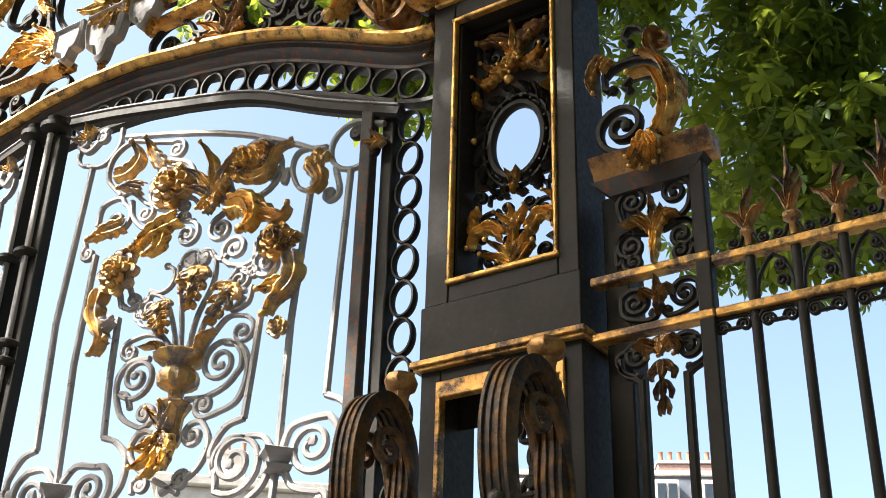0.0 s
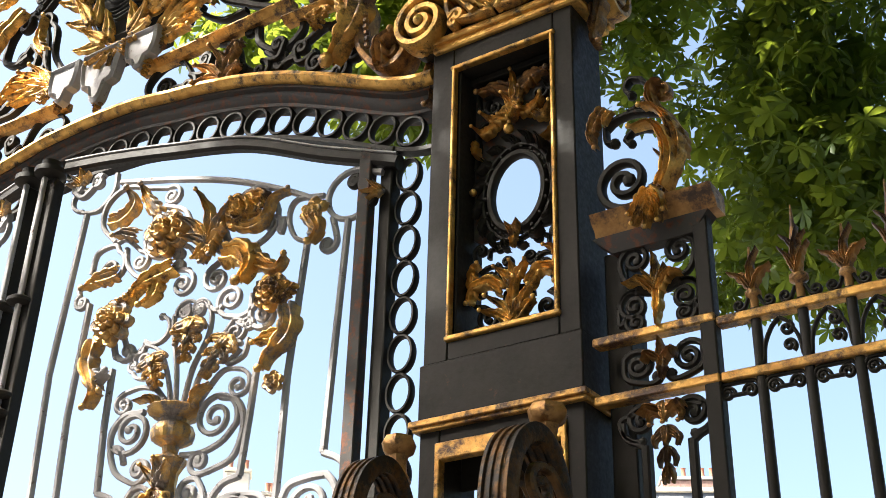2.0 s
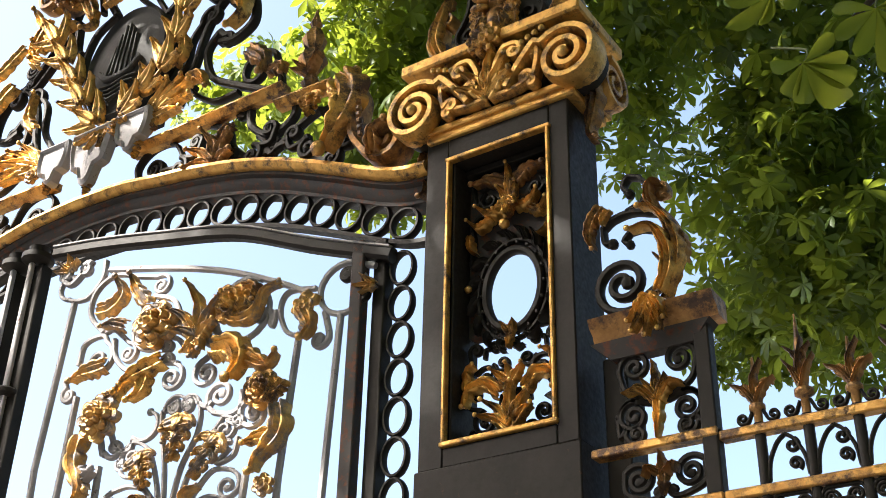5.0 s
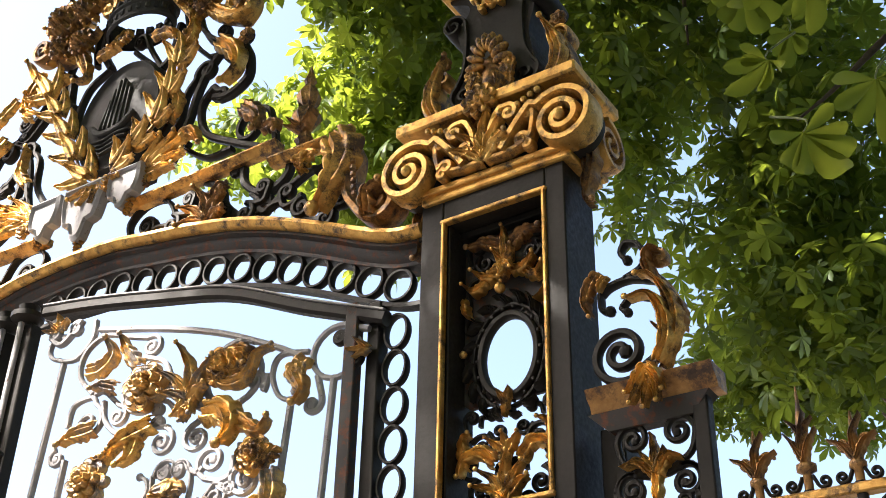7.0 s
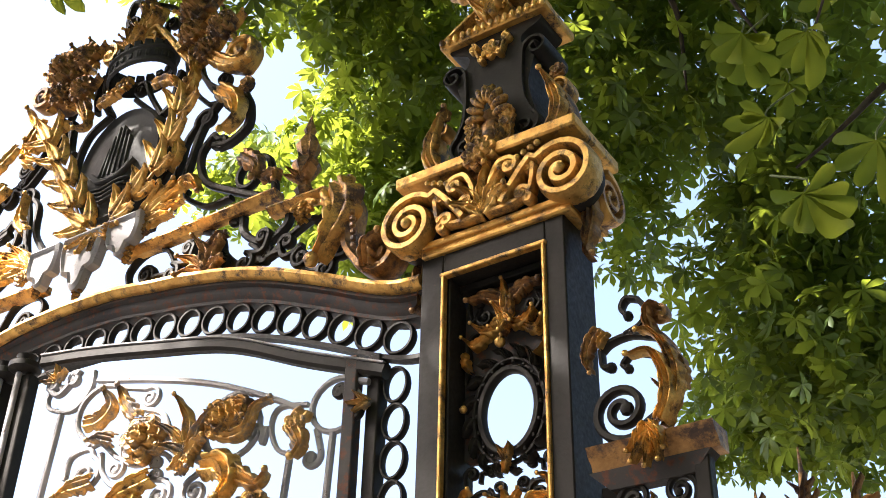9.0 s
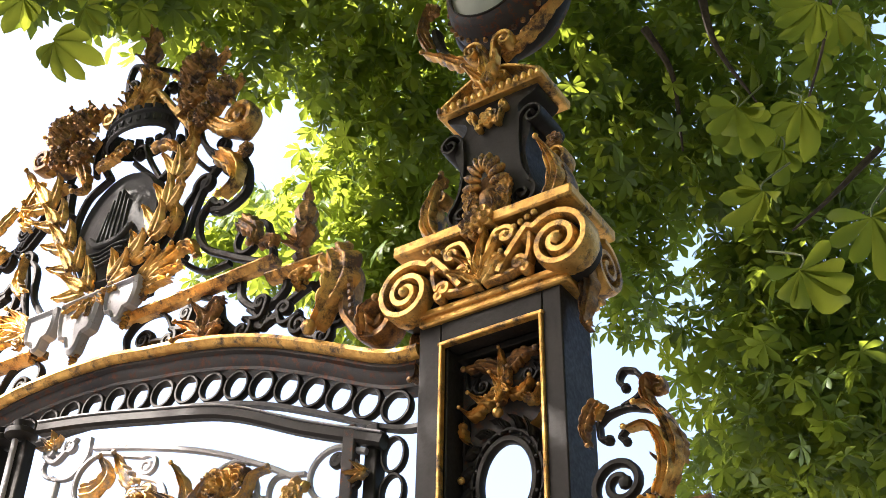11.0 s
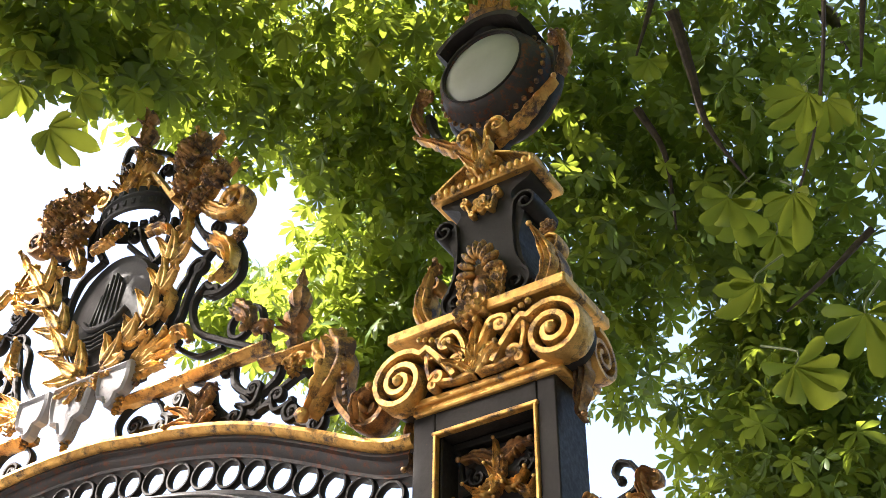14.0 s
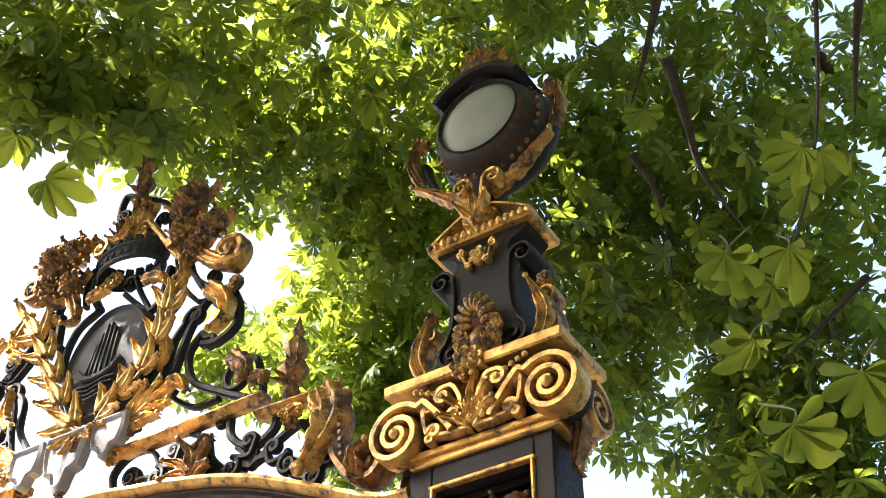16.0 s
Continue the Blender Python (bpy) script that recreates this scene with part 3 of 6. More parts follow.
for s in (-1, 1):
    for k in range(5):
        part("garland_rose", rosette(-0.02 + s * (0.098 - 0.006 * k), 6.086 - 0.045 * k, 0.046, PY - 0.05, 6, 2, None, k), GOLD_OLD, pillar, "", 85)
    part("garland_leaf", acanthus([(-0.02 + s * 0.05, 6.04), (-0.02 + s * 0.07, 5.961), (-0.02 + s * 0.05, 5.87)], 0.035, 0.03, 3, PY - 0.06, 0.03), GOLD_OLD, pillar, "", 85)
mk = turned([(0.0, -0.08), (0.035, -0.07), (0.055, -0.03), (0.055, 0.02), (0.035, 0.06), (0.0, 0.075)], -0.02, PY - 0.03, 6.029, 12)
part("shell_boss", mk, BRONZE, pillar)
husk_s = husk(-0.03, 5.927, 0.2, 0.12, -95, PY - 0.10)
part("drop", husk_s, BRONZE, pillar, "", 85)
tc = Shape()
block(-0.33, 0.30, PY - 0.05, PY + 0.27, 6.7, 6.755, 0.012, tc)
part("top_moulding", tc, GOLD_CORNICE, pillar, "gilded gadrooned top moulding")
for k in range(15):
    part("gadroon", knob(-0.31 + k * 0.0425, PY - 0.05, 6.73, 0.024, 0.75, 0.8, 1.15, n=8), GOLD, pillar)
part("cartouche", rosette(-0.03, 6.585, 0.06, PY - 0.01, 6, 2), GOLD, pillar, "", 85)
for s in (-1, 1):
    curl2(pillar, S(-0.03 + s * 0.10, 6.616, 0.03, 90, 1.2, s), [(-0.03 + s * 0.07, 6.551)], S(-0.03 + s * 0.05, 6.528, 0.02, -60, 1, s), 0.016, 0.05, PY - 0.02, GOLD, "gilt_scroll")
    curl(pillar, [(-0.02 + s * 0.30, 6.769), (-0.02 + s * 0.2, 6.836)], S(-0.02 + s * 0.07, 6.846, 0.055, 90 - s * 20, 1.4, s), 0.026, 0.10, PY + 0.02, GOLD, "gilt_scroll")
part("fleuron", fan(-0.02, 6.789, [90, 50, 130], [0.2, 0.16, 0.16], 0.04, PY - 0.06, 0.03, 0.05), GOLD, pillar, "", 85)

# ---- lantern on the pillar ----
lantern = thing("lantern", pose(-2.405, 4.08, 0), "round dark iron lantern with opal glass disc and gold trim", "lantern")
LZ = 7.63
GY = 0.0
drum = Shape()
prof = [(0.0, 0.34), (0.30, 0.34), (0.36, 0.28), (0.375, 0.20), (0.36, 0.16), (0.345, 0.15), (0.33, 0.10), (0.325, 0.06), (0.305, 0.03), (0.30, 0.0), (0.285, -0.03), (0.265, -0.04), (0.255, -0.03), (0.25, 0.0), (0.0, 0.0)]
turned(prof, 0, 0, 0, 48, drum)
part("drum", drum, IRON_RUST, lantern, "dark flared drum").matrix_local = pose(0, GY, LZ, -90, 0, 0)
gl = Shape()
turned([(0.256, 0.0), (0.22, 0.02), (0.15, 0.036), (0.08, 0.044), (0.0, 0.046)], 0, 0, 0, 48, gl)
part("glass", gl, OPAL, lantern, "milky opal glass disc").matrix_local = pose(0, GY - 0.015, LZ, 90, 0, 0)
part("glass_bead", flat_ring(0, LZ, 0.258, 0.012, 0.02, GY - 0.04, 1.0, 48), IRON, lantern)
for k in range(34):
    a = 2 * math.pi * k / 34
    part("bead", knob(0.335 * math.cos(a), GY + 0.08, LZ + 0.335 * math.sin(a), 0.018, n=6), BRONZE, lantern)
hood = ribbon([(0.335 * math.cos(radians(a)), LZ + 0.335 * math.sin(radians(a)) + 0.03) for a in range(35, 146, 5)], 0.06, 0.36, GY + 0.10)
knob(0, GY + 0.12, LZ + 0.36, 0.17, 1.0, 0.9, 0.55, hood, 20)
part("hood", hood, IRON, lantern)
crown = turned([(0.15, 0.0), (0.17, 0.03), (0.15, 0.05), (0.13, 0.06), (0.0, 0.06)], 0, GY + 0.10, LZ + 0.42, 20)
part("crown_base", crown, BRONZE, lantern)
for k in range(10):
    a = 2 * math.pi * k / 10
    ob = part("crown_leaf", fan(0, 0, [90, 55, 125], [0.14, 0.09, 0.09], 0.028, 0.0, 0.02, 0.03), GOLD_OLD, lantern, "", 85)
    ob.matrix_local = pose(0.13 * math.sin(a), GY + 0.10 - 0.13 * math.cos(a), LZ + 0.47, -8, 0, math.degrees(a))
cradle = [(0.43 * math.cos(radians(a)), LZ - 0.04 + 0.47 * math.sin(radians(a))) for a in range(185, 375, 5)]
part("cradle", ribbon(cradle, 0.05, 0.09, GY + 0.10), IRON, lantern, "dark iron cradle round the drum")
for s in (-1, 1):
    part("cradle_leaf", acanthus([(s * 0.05, LZ - 0.56), (s * 0.2, LZ - 0.50), (s * 0.33, LZ - 0.40), (s * 0.45, LZ - 0.32)], 0.05, 0.035, 6, GY + 0.03, 0.04), GOLD_OLD, lantern, "", 85)
    part("cradle_leaf", acanthus([(s * 0.44, LZ - 0.24), (s * 0.49, LZ - 0.10), (s * 0.47, LZ + 0.02), (s * 0.43, LZ + 0.08)], 0.04, 0.035, 5, GY + 0.05, 0.03), BRONZE, lantern, "", 85)
    part("rose_bud", rosette(s * 0.44, LZ + 0.06, 0.06, GY + 0.05, 6, 2), BRONZE, lantern, "", 85)
    curl(lantern, [(s * 0.02, LZ - 0.70), (s * 0.03, LZ - 0.60)], S(s * 0.10, LZ - 0.53, 0.065, 180 if s > 0 else 0, 1.3, -s), 0.03, 0.09, GY - 0.02, GOLD, "gilt_scroll")
part("stem", turned([(0.07, -0.86), (0.10, -0.80), (0.05, -0.72), (0.045, -0.60), (0.09, -0.52), (0.06, -0.44), (0.0, -0.42)], 0, GY + 0.10, LZ, 18), IRON, lantern)

# ---- overthrow: cornice, rings and crest over the gate ----
over = thing("gate_overthrow", pose(-3.0, 4.13, 0, 0, 0, 0.5), "arched iron gate overthrow with gilded cornice and crest", "overthrow")
MID = -2.30


def arch_z(x):
    """The height of the cornice's upper edge along the arch."""
    d = abs(x - MID)
    return float(np.interp(d, (0, 0.4, 0.7, 0.9, 1.2, 1.4, 1.6, 1.8, 1.98, 2.16, 2.335, 2.42, 2.6), (5.985, 5.968, 5.915, 5.89, 5.828, 5.776, 5.708, 5.624, 5.545, 5.458, 5.383, 5.362, 5.360)))


xs = np.linspace(MID - 2.52, MID + 2.52, 121)
zs = np.array([arch_z(x) for x in xs])
for _ in range(3):
    zs[1:-1] = (zs[:-2] + zs[1:-1] * 2 + zs[2:]) / 4
arch = list(zip(xs, zs))
part("cornice_roll", moulding(arch, [(-0.10, 0.0), (0.10, 0.0), (0.135, -0.012), (0.142, -0.035), (0.125, -0.058), (0.10, -0.066), (-0.10, -0.066)]), GOLD_CORNICE, over, "weathered gilded cornice roll")
part("cornice", moulding(arch, [(-0.09, -0.062), (0.085, -0.064), (0.09, -0.085), (0.06, -0.095), (0.055, -0.125), (0.03, -0.15), (0.028, -0.168), (-0.08, -0.168)]), IRON_RUST, over, "rust-stained dark cornice")
part("lower_rail", moulding([(x, z - 0.362) for x, z in arch], [(-0.03, 0.0), (0.03, 0.0), (0.03, -0.022), (-0.03, -0.022)]), IRON, over)
length = np.r_[0, np.cumsum(np.hypot(np.diff(xs), np.diff(zs)))]
count = int(length[-1] / 0.186)
for k in range(count):
    d = length[-1] - 0.19 - k * 0.186
    if d > 0.05:
        rx, rz = np.interp(d, length, xs), np.interp(d, length, zs)
        part("ring", flat_ring(rx, rz - 0.264, 0.078, 0.020, 0.045), IRON, over)

# jambs beside the pillar, with a column of rings
jamb = thing("gate_jamb", pose(-3.0, 4.13, 0, 0, 0, 0.5), "narrow black iron gate jamb filled with rings", "jamb")
part("post", block(-0.118, -0.048, -0.04, 0.04, 0.0, 5.06), IRON, jamb)
for k in range(26):
    z = 4.885 - 0.185 * k
    if z > 0.15:
        part("ring", flat_ring(0.027, z, 0.062, 0.017, 0.04, 0.0, 1.38), IRON, jamb)
copy_thing(jamb, pose(-3.0, 4.13, 0, 0, 0, 0.5) @ pose(2 * MID, 0, 0) @ Matrix.Diagonal((-1, 1, 1, 1)))

# crest
curl(over, [(-0.848, 5.779), (-1.062, 5.893), (-1.623, 6.018)], S(-1.787, 6.06, 0.07, -30, 1.6, 1), 0.03, 0.05)
curl(over, [(-1.9, 5.979), (-1.938, 6.128), (-1.824, 6.221), (-1.651, 6.197)], S(-1.566, 5.986, 0.05, 60, 1.4, -1), 0.028, 0.05)
rail = [(-1.968, 6.247), (-1.362, 6.258), (-0.795, 6.27)]
part("crest_rail", moulding(smooth(rail, 0.05), [(0.0, 0.0), (0.085, 0.0), (0.09, -0.015), (0.07, -0.028), (0.05, -0.05), (0.0, -0.05)]), GOLD_OLD, over, "gilded crest rail")
rail = [(-0.837, 6.154), (-0.436, 6.144)]
part("crest_rail", moulding(smooth(rail, 0.05), [(0.0, 0.0), (0.085, 0.0), (0.09, -0.015), (0.07, -0.026), (0.05, -0.042), (0.0, -0.042)]), GOLD_OLD, over, "gilded crest rail")
curl(over, [(-0.735, 6.167), (-0.749, 6.048), (-0.89, 5.981), (-1.049, 6.098), (-1.076, 6.226)], S(-1.137, 6.211, 0.03, 0, 1.0, 1), 0.05, 0.05)
curl(over, [(-1.071, 5.901), (-0.861, 5.872), (-0.701, 5.967), (-0.576, 6.021)], S(-0.439, 5.869, 0.15, 120, 1.3, -1), 0.045, 0.05)
curl(over, [(-0.635, 5.88), (-0.598, 5.737), (-0.483, 5.674)], S(-0.457, 5.813, 0.12, -70, 1.2, 1), 0.04, 0.05)
knob_s = husk(-0.567, 6.079, 0.12, 0.12, -90, -0.08)
part("drop", knob_s, GOLD_OLD, over, "", 85)
gilt(over, [(-0.356, 6.089), (-0.288, 5.932), (-0.351, 5.73), (-0.412, 5.606)], 0.13, y=-0.10, relief=0.06, lobes=5, mat=GOLD_OLD, name="console_leaf")
cons = ribbon(smooth([(-0.356, 6.109), (-0.241, 5.968), (-0.256, 5.712), (-0.151, 5.536)])[:-1] + S(-0.038, 5.585, 0.10, 230, 1.4, 1), 0.05, 0.15, -0.05)
part("console", cons, BRONZE, over, "browned scroll console")
b0, b1 = (-0.221, 5.985), (-0.178, 5.65)
for k in range(9):
    part("bead", knob(b0[0] + (b1[0] - b0[0]) * k / 8, -0.13, b0[1] + (b1[1] - b0[1]) * k / 8, 0.02, n=6), BRONZE, over)
gilt(over, [(-0.093, 5.509), (-0.079, 5.616), (0.011, 5.649)], 0.06, y=-0.12, relief=0.05, mat=BRONZE)
# finial on the short rail
fx, fz = -0.624, 6.178
fin = turned([(0.039, 0.0), (0.055, 0.028), (0.039, 0.056), (0.027, 0.093), (0.047, 0.13), (0.078, 0.186), (0.07, 0.223), (0.039, 0.251), (0.055, 0.288), (0.066, 0.335), (0.047, 0.381), (0.023, 0.419), (0.035, 0.446), (0.016, 0.502), (0.003, 0.558)], fx, -0.03, fz, 16, None, 0.08, 8)
part("finial", fin, BRONZE, over, "browned flame finial")
part("fleuron", fan(fx, fz + 0.10, [90, 45, 135, 20, 160], [0.15, 0.13, 0.13, 0.11, 0.11], 0.028, -0.05, 0.03, 0.04), BRONZE, over, "", 85)
# curled leaf at the end of the long rail
curl(over, [(-0.859, 6.313), (-0.881, 6.425)], S(-1.057, 6.493, 0.15, 30, 1.1, 1), 0.04, 0.05)
gilt(over, [(-1.072, 6.607), (-0.927, 6.462), (-0.932, 6.353)], 0.07, y=-0.08, mat=BRONZE)
gilt(over, [(-0.893, 6.379), (-0.797, 6.36), (-0.763, 6.279)], 0.05, y=-0.08, mat=BRONZE)
iron(over, smooth([(-0.954, 6.314), (-1.172, 6.433), (-1.417, 6.595), (-1.492, 6.814), (-1.4, 6.951)])[:-1] + S(-1.335, 6.843, 0.05, 120, 1.0, -1), 0.045, 0.05)
# leaf that lies along the rail
part("fleuron", fan(-1.854, 6.385, [8, 22, 36, 50, -4], [0.42, 0.42, 0.38, 0.3, 0.36], 0.05, -0.09, 0.03, 0.05, 12), GOLD, over, "gilded acanthus spray", 85)
part("rosette", rosette(-1.783, 6.323, 0.06, -0.10, 6, 2), GOLD_OLD, over, "", 85)
part("fleuron", fan(-1.236, 5.865, [95, 130, 60, 165, 20], [0.26, 0.22, 0.22, 0.18, 0.18], 0.05, -0.08, 0.03, 0.05, 30), BRONZE, over, "", 85)
gilt(over, [(-1.232, 6.006), (-1.167, 6.079), (-1.074, 6.052)], 0.04, y=-0.07, mat=BRONZE)

# side scroll beside the medallion
iron(over, smooth([(-1.675, 6.491), (-1.591, 6.73), (-1.529, 6.995), (-1.427, 7.175), (-1.315, 7.237)]), 0.05, 0.05)
curl(over, [(-1.394, 6.852), (-1.273, 6.826), (-1.142, 6.899), (-1.14, 7.051)], S(-1.282, 7.155, 0.09, 10, 1.2, 1), 0.05, 0.06)
gilt(over, [(-1.333, 7.212), (-1.174, 7.047), (-1.131, 6.895), (-1.223, 6.804)], 0.075, y=-0.09, relief=0.045, mat=GOLD)
part("rosette", rosette(-1.119, 7.162, 0.055, -0.08, 6, 2), BRONZE, over, "", 85)
curl(over, [(-1.576, 7.475), (-1.442, 7.287), (-1.267, 7.22)], S(-1.201, 7.257, 0.05, -90, 1.2, 1), 0.035, 0.05)

# medallion, laurel, crown
mx, mz = -2.11, 6.939
med = Shape()
rim_a, rim_b = 0.36, 0.43
rows = ((1.0, 0.03), (1.0, -0.05), (0.95, -0.075), (0.90, -0.055), (0.86, -0.05), (0.6, -0.075), (0.3, -0.09), (0.02, -0.095))
vv = [(mx + rim_a * q * math.cos(2 * math.pi * k / 40), y - 0.05, mz + rim_b * q * math.sin(2 * math.pi * k / 40)) for q, y in rows for k in range(40)]
ff = [(i * 40 + k, i * 40 + (k + 1) % 40, (i + 1) * 40 + (k + 1) % 40, (i + 1) * 40 + k) for i in range(len(rows) - 1) for k in range(40)]
ff += [tuple(range(40)), tuple(range(280, 320))]
med.add(vv, ff)
medal = part("medallion", med, MEDAL, over, "dark cast oval medallion with a ship relief")
for k, (dx, h) in enumerate(((-0.12, 0.22), (-0.08, 0.30), (-0.035, 0.36), (0.01, 0.36), (0.055, 0.32), (0.10, 0.26))):
    part("relief_line", ribbon([(mx + dx, mz - 0.10), (mx + dx * 0.75 + 0.03, mz - 0.10 + h)], 0.014, 0.03, -0.140), MEDAL, medal)
part("relief_hull", ribbon(smooth([(mx - 0.18, mz - 0.06), (mx - 0.10, mz - 0.13), (mx + 0.07, mz - 0.13), (mx + 0.18, mz - 0.05)], 0.02), 0.04, 0.04, -0.145), MEDAL, medal)
for k in range(4):
    part("relief_wave", ribbon(smooth([(mx - 0.17 + 0.03 * k, mz - 0.175 - 0.035 * k), (mx - 0.06, mz - 0.19 - 0.035 * k), (mx + 0.06, mz - 0.17 - 0.035 * k), (mx + 0.17 - 0.03 * k, mz - 0.18 - 0.035 * k)], 0.02), 0.014, 0.025, -0.142), MEDAL, medal)


def laurel(points, size, count, seed):
    """A gilded laurel branch: a stem with pairs of pointed leaves."""
    p = smooth(points, 0.02)
    st = part("laurel_branch", ribbon(p, 0.018, 0.02, -0.13), GOLD_OLD, over, "gilded laurel branch")
    rng = random.Random(seed)
    for k in range(count):
        i = int((k + 0.6) / count * (len(p) - 2))
        (x, z), (x2, z2) = p[i], p[i + 1]
        a = math.degrees(math.atan2(z2 - z, x2 - x))
        for s in (-1, 1, 0):
            b = radians(a + s * (50 + rng.uniform(-8, 8)))
            le = size * rng.uniform(0.85, 1.15)
            part("laurel_leaf", acanthus([(x, z), (x + math.cos(b) * le * 0.5, z + math.sin(b) * le * 0.5), (x + math.cos(b) * le, z + math.sin(b) * le)], size * 0.27, 0.02, 0, -0.13 - 0.02 * (s == 0) - rng.uniform(0, 0.02), 0.05, None, k), GOLD, st, "", 85)


laurel([(-2.095, 6.429), (-1.949, 6.549), (-1.739, 6.721), (-1.634, 7.0), (-1.573, 7.208)], 0.20, 5, 1)
laurel([(-2.131, 6.428), (-2.306, 6.547), (-2.469, 6.812), (-2.684, 7.165), (-2.875, 7.498)], 0.20, 5, 2)
part("ribbon_knot", fan(-2.145, 6.426, [200, 235, 270, 320, 350], [0.22, 0.18, 0.16, 0.18, 0.22], 0.045, -0.13, 0.03, 0.03), GOLD_OLD, over, "gilded ribbon knot", 85)
cx, cz = -2.123, 7.738
crown2 = part("mural_crown", turned([(0.26, -0.07), (0.285, -0.055), (0.285, -0.035), (0.265, -0.025), (0.27, 0.05), (0.295, 0.06), (0.295, 0.075), (0.255, 0.075), (0.245, -0.06)], cx, -0.06, cz, 32, None, 0, 0, 0.55, False), MEDAL, over, "dark mural crown")
for k in range(20):
    a = 2 * math.pi * k / 20
    part("merlon", block(-0.026, 0.026, -0.018, 0.018, 0.07, 0.12, 0.005), MEDAL, crown2).matrix_local = pose(cx + 0.265 * math.cos(a), -0.06 + 0.146 * math.sin(a), cz, 0, 0, math.degrees(a) + 90)
for k in range(12):
    a = math.pi * (1.0 + (k + 0.5) / 12)
    part("crown_stud", block(-0.014, 0.014, -0.012, 0.012, -0.01, 0.035, 0.004), MEDAL, crown2).matrix_local = pose(cx + 0.262 * math.cos(a), -0.06 + 0.144 * math.sin(a), cz, 0, 0, math.degrees(a) + 90)
iron(over, smooth([(-1.799, 7.63), (-1.831, 7.385), (-1.895, 7.311)]), 0.05, 0.06)
iron(over, smooth([(-2.526, 8.056), (-2.525, 7.732), (-2.417, 7.526)]), 0.05, 0.06)
curl(over, [(-1.763, 7.775), (-1.623, 7.557)], S(-2.037, 7.97, 0.09, 60, 1.4, 1), 0.05, 0.09, -0.08, GOLD, "gilt_scroll")
curl(over, [(-2.652, 7.975), (-2.635, 8.128)], S(-2.434, 7.993, 0.09, 120, 1.4, -1), 0.05, 0.09, -0.08, GOLD, "gilt_scroll")
for px, r, sd in (((-1.569, 7.98), 0.165, 3), ((-1.338, 7.681), 0.121, 4), ((-1.601, 7.773), 0.110, 8), ((-1.449, 7.552), 0.099, 10), ((-2.819, 8.01), 0.165, 5), ((-2.628, 8.041), 0.121, 6), ((-2.602, 7.743), 0.110, 9), ((-2.825, 7.794), 0.099, 12)):
    part("rose", rosette(px[0], px[1], r, -0.14, 9, 3, None, sd), BRONZE, over, "browned gilded rose", 85)
    part("rose_leaves", fan(px[0], px[1], [20 + 72 * k for k in range(5)], r * 1.5, r * 0.32, -0.10, 0.03, 0.04), GOLD_OLD, over, "", 85)
curl(over, [(-1.674, 7.881), (-1.464, 7.524), (-1.193, 7.328)], S(-1.208, 7.446, 0.13, -60, 1.3, 1), 0.07, 0.12, -0.07, GOLD_OLD, "gilt_scroll")
curl(over, [(-2.662, 7.763), (-2.862, 7.715)], S(-3.07, 7.916, 0.11, -30, 1.3, -1), 0.06, 0.12, -0.07, BRONZE, "gilt_scroll")
gilt(over, [(-1.593, 7.661), (-1.522, 7.399), (-1.559, 7.318)], 0.06, y=-0.12, mat=GOLD_OLD)
gilt(over, [(-2.656, 7.722), (-2.466, 7.393), (-2.567, 7.373)], 0.06, y=-0.12, mat=GOLD_OLD)
part("fleuron", fan(-2.139, 8.03, [90, 65, 115, 40, 140], [0.24, 0.22, 0.22, 0.18, 0.18], 0.04, -0.10, 0.03, 0.05, 15), GOLD, over, "gilded palmette", 85)
iron(over, smooth([(-2.353, 8.064), (-2.442, 8.363), (-2.416, 8.558), (-2.24, 8.465)]), 0.04, 0.05)
iron(over, smooth([(-1.862, 7.951), (-1.939, 8.243), (-2.193, 8.438)]), 0.04, 0.05)
tx, tz = -2.187, 8.324
part("finial", turned([(0.05, 0.0), (0.08, 0.04), (0.04, 0.09), (0.03, 0.14), (0.06, 0.18), (0.07, 0.23), (0.03, 0.28), (0.02, 0.33), (0.05, 0.37), (0.03, 0.42), (0.004, 0.46)], tx, -0.05, tz, 14, None, 0.1, 6), BRONZE, over, "browned top finial")
part("fleuron", fan(tx, tz + 0.12, [90, 40, 140], [0.16, 0.13, 0.13], 0.03, -0.08, 0.03, 0.03), BRONZE, over, "", 85)
part("fleuron", fan(tx, tz + 0.3, [90, 40, 140], [0.14, 0.1, 0.1], 0.03, -0.08, 0.03, 0.03), BRONZE, over, "", 85)

# lambrequin under the medallion
bx, bz = -2.23, 6.346


def tongue(w, h, notch):
    """A hanging tongue with a scalloped foot, a raised hem and real thickness."""
    rim = smooth([(-w, 0.09), (-w * 1.02, -0.02), (-w * 0.8, -h * 0.55), (-w * 0.45, -h * 0.6), (-w * notch, -h * 0.92), (0, -h), (w * notch, -h * 0.92), (w * 0.45, -h * 0.6), (w * 0.8, -h * 0.55), (w * 1.02, -0.02), (w, 0.09)], 0.03)
    m = len(rim)
    cz = -h * 0.3
    v = [(x, -0.16, z) for x, z in rim] + [(x * 0.86, -0.175, cz + (z - cz) * 0.86) for x, z in rim] + [(x * 0.80, -0.155, cz + (z - cz) * 0.8) for x, z in rim] + [(x, -0.10, z) for x, z in rim]
    f = []
    for i in range(m):
        k = (i + 1) % m
        f += [(i, k, m + k, m + i), (m + i, m + k, 2 * m + k, 2 * m + i), (i, 3 * m + i, 3 * m + k, k)]
    f += [tuple(range(2 * m, 3 * m)), tuple(range(3 * m, 4 * m))]
    return Shape().add(v, f)


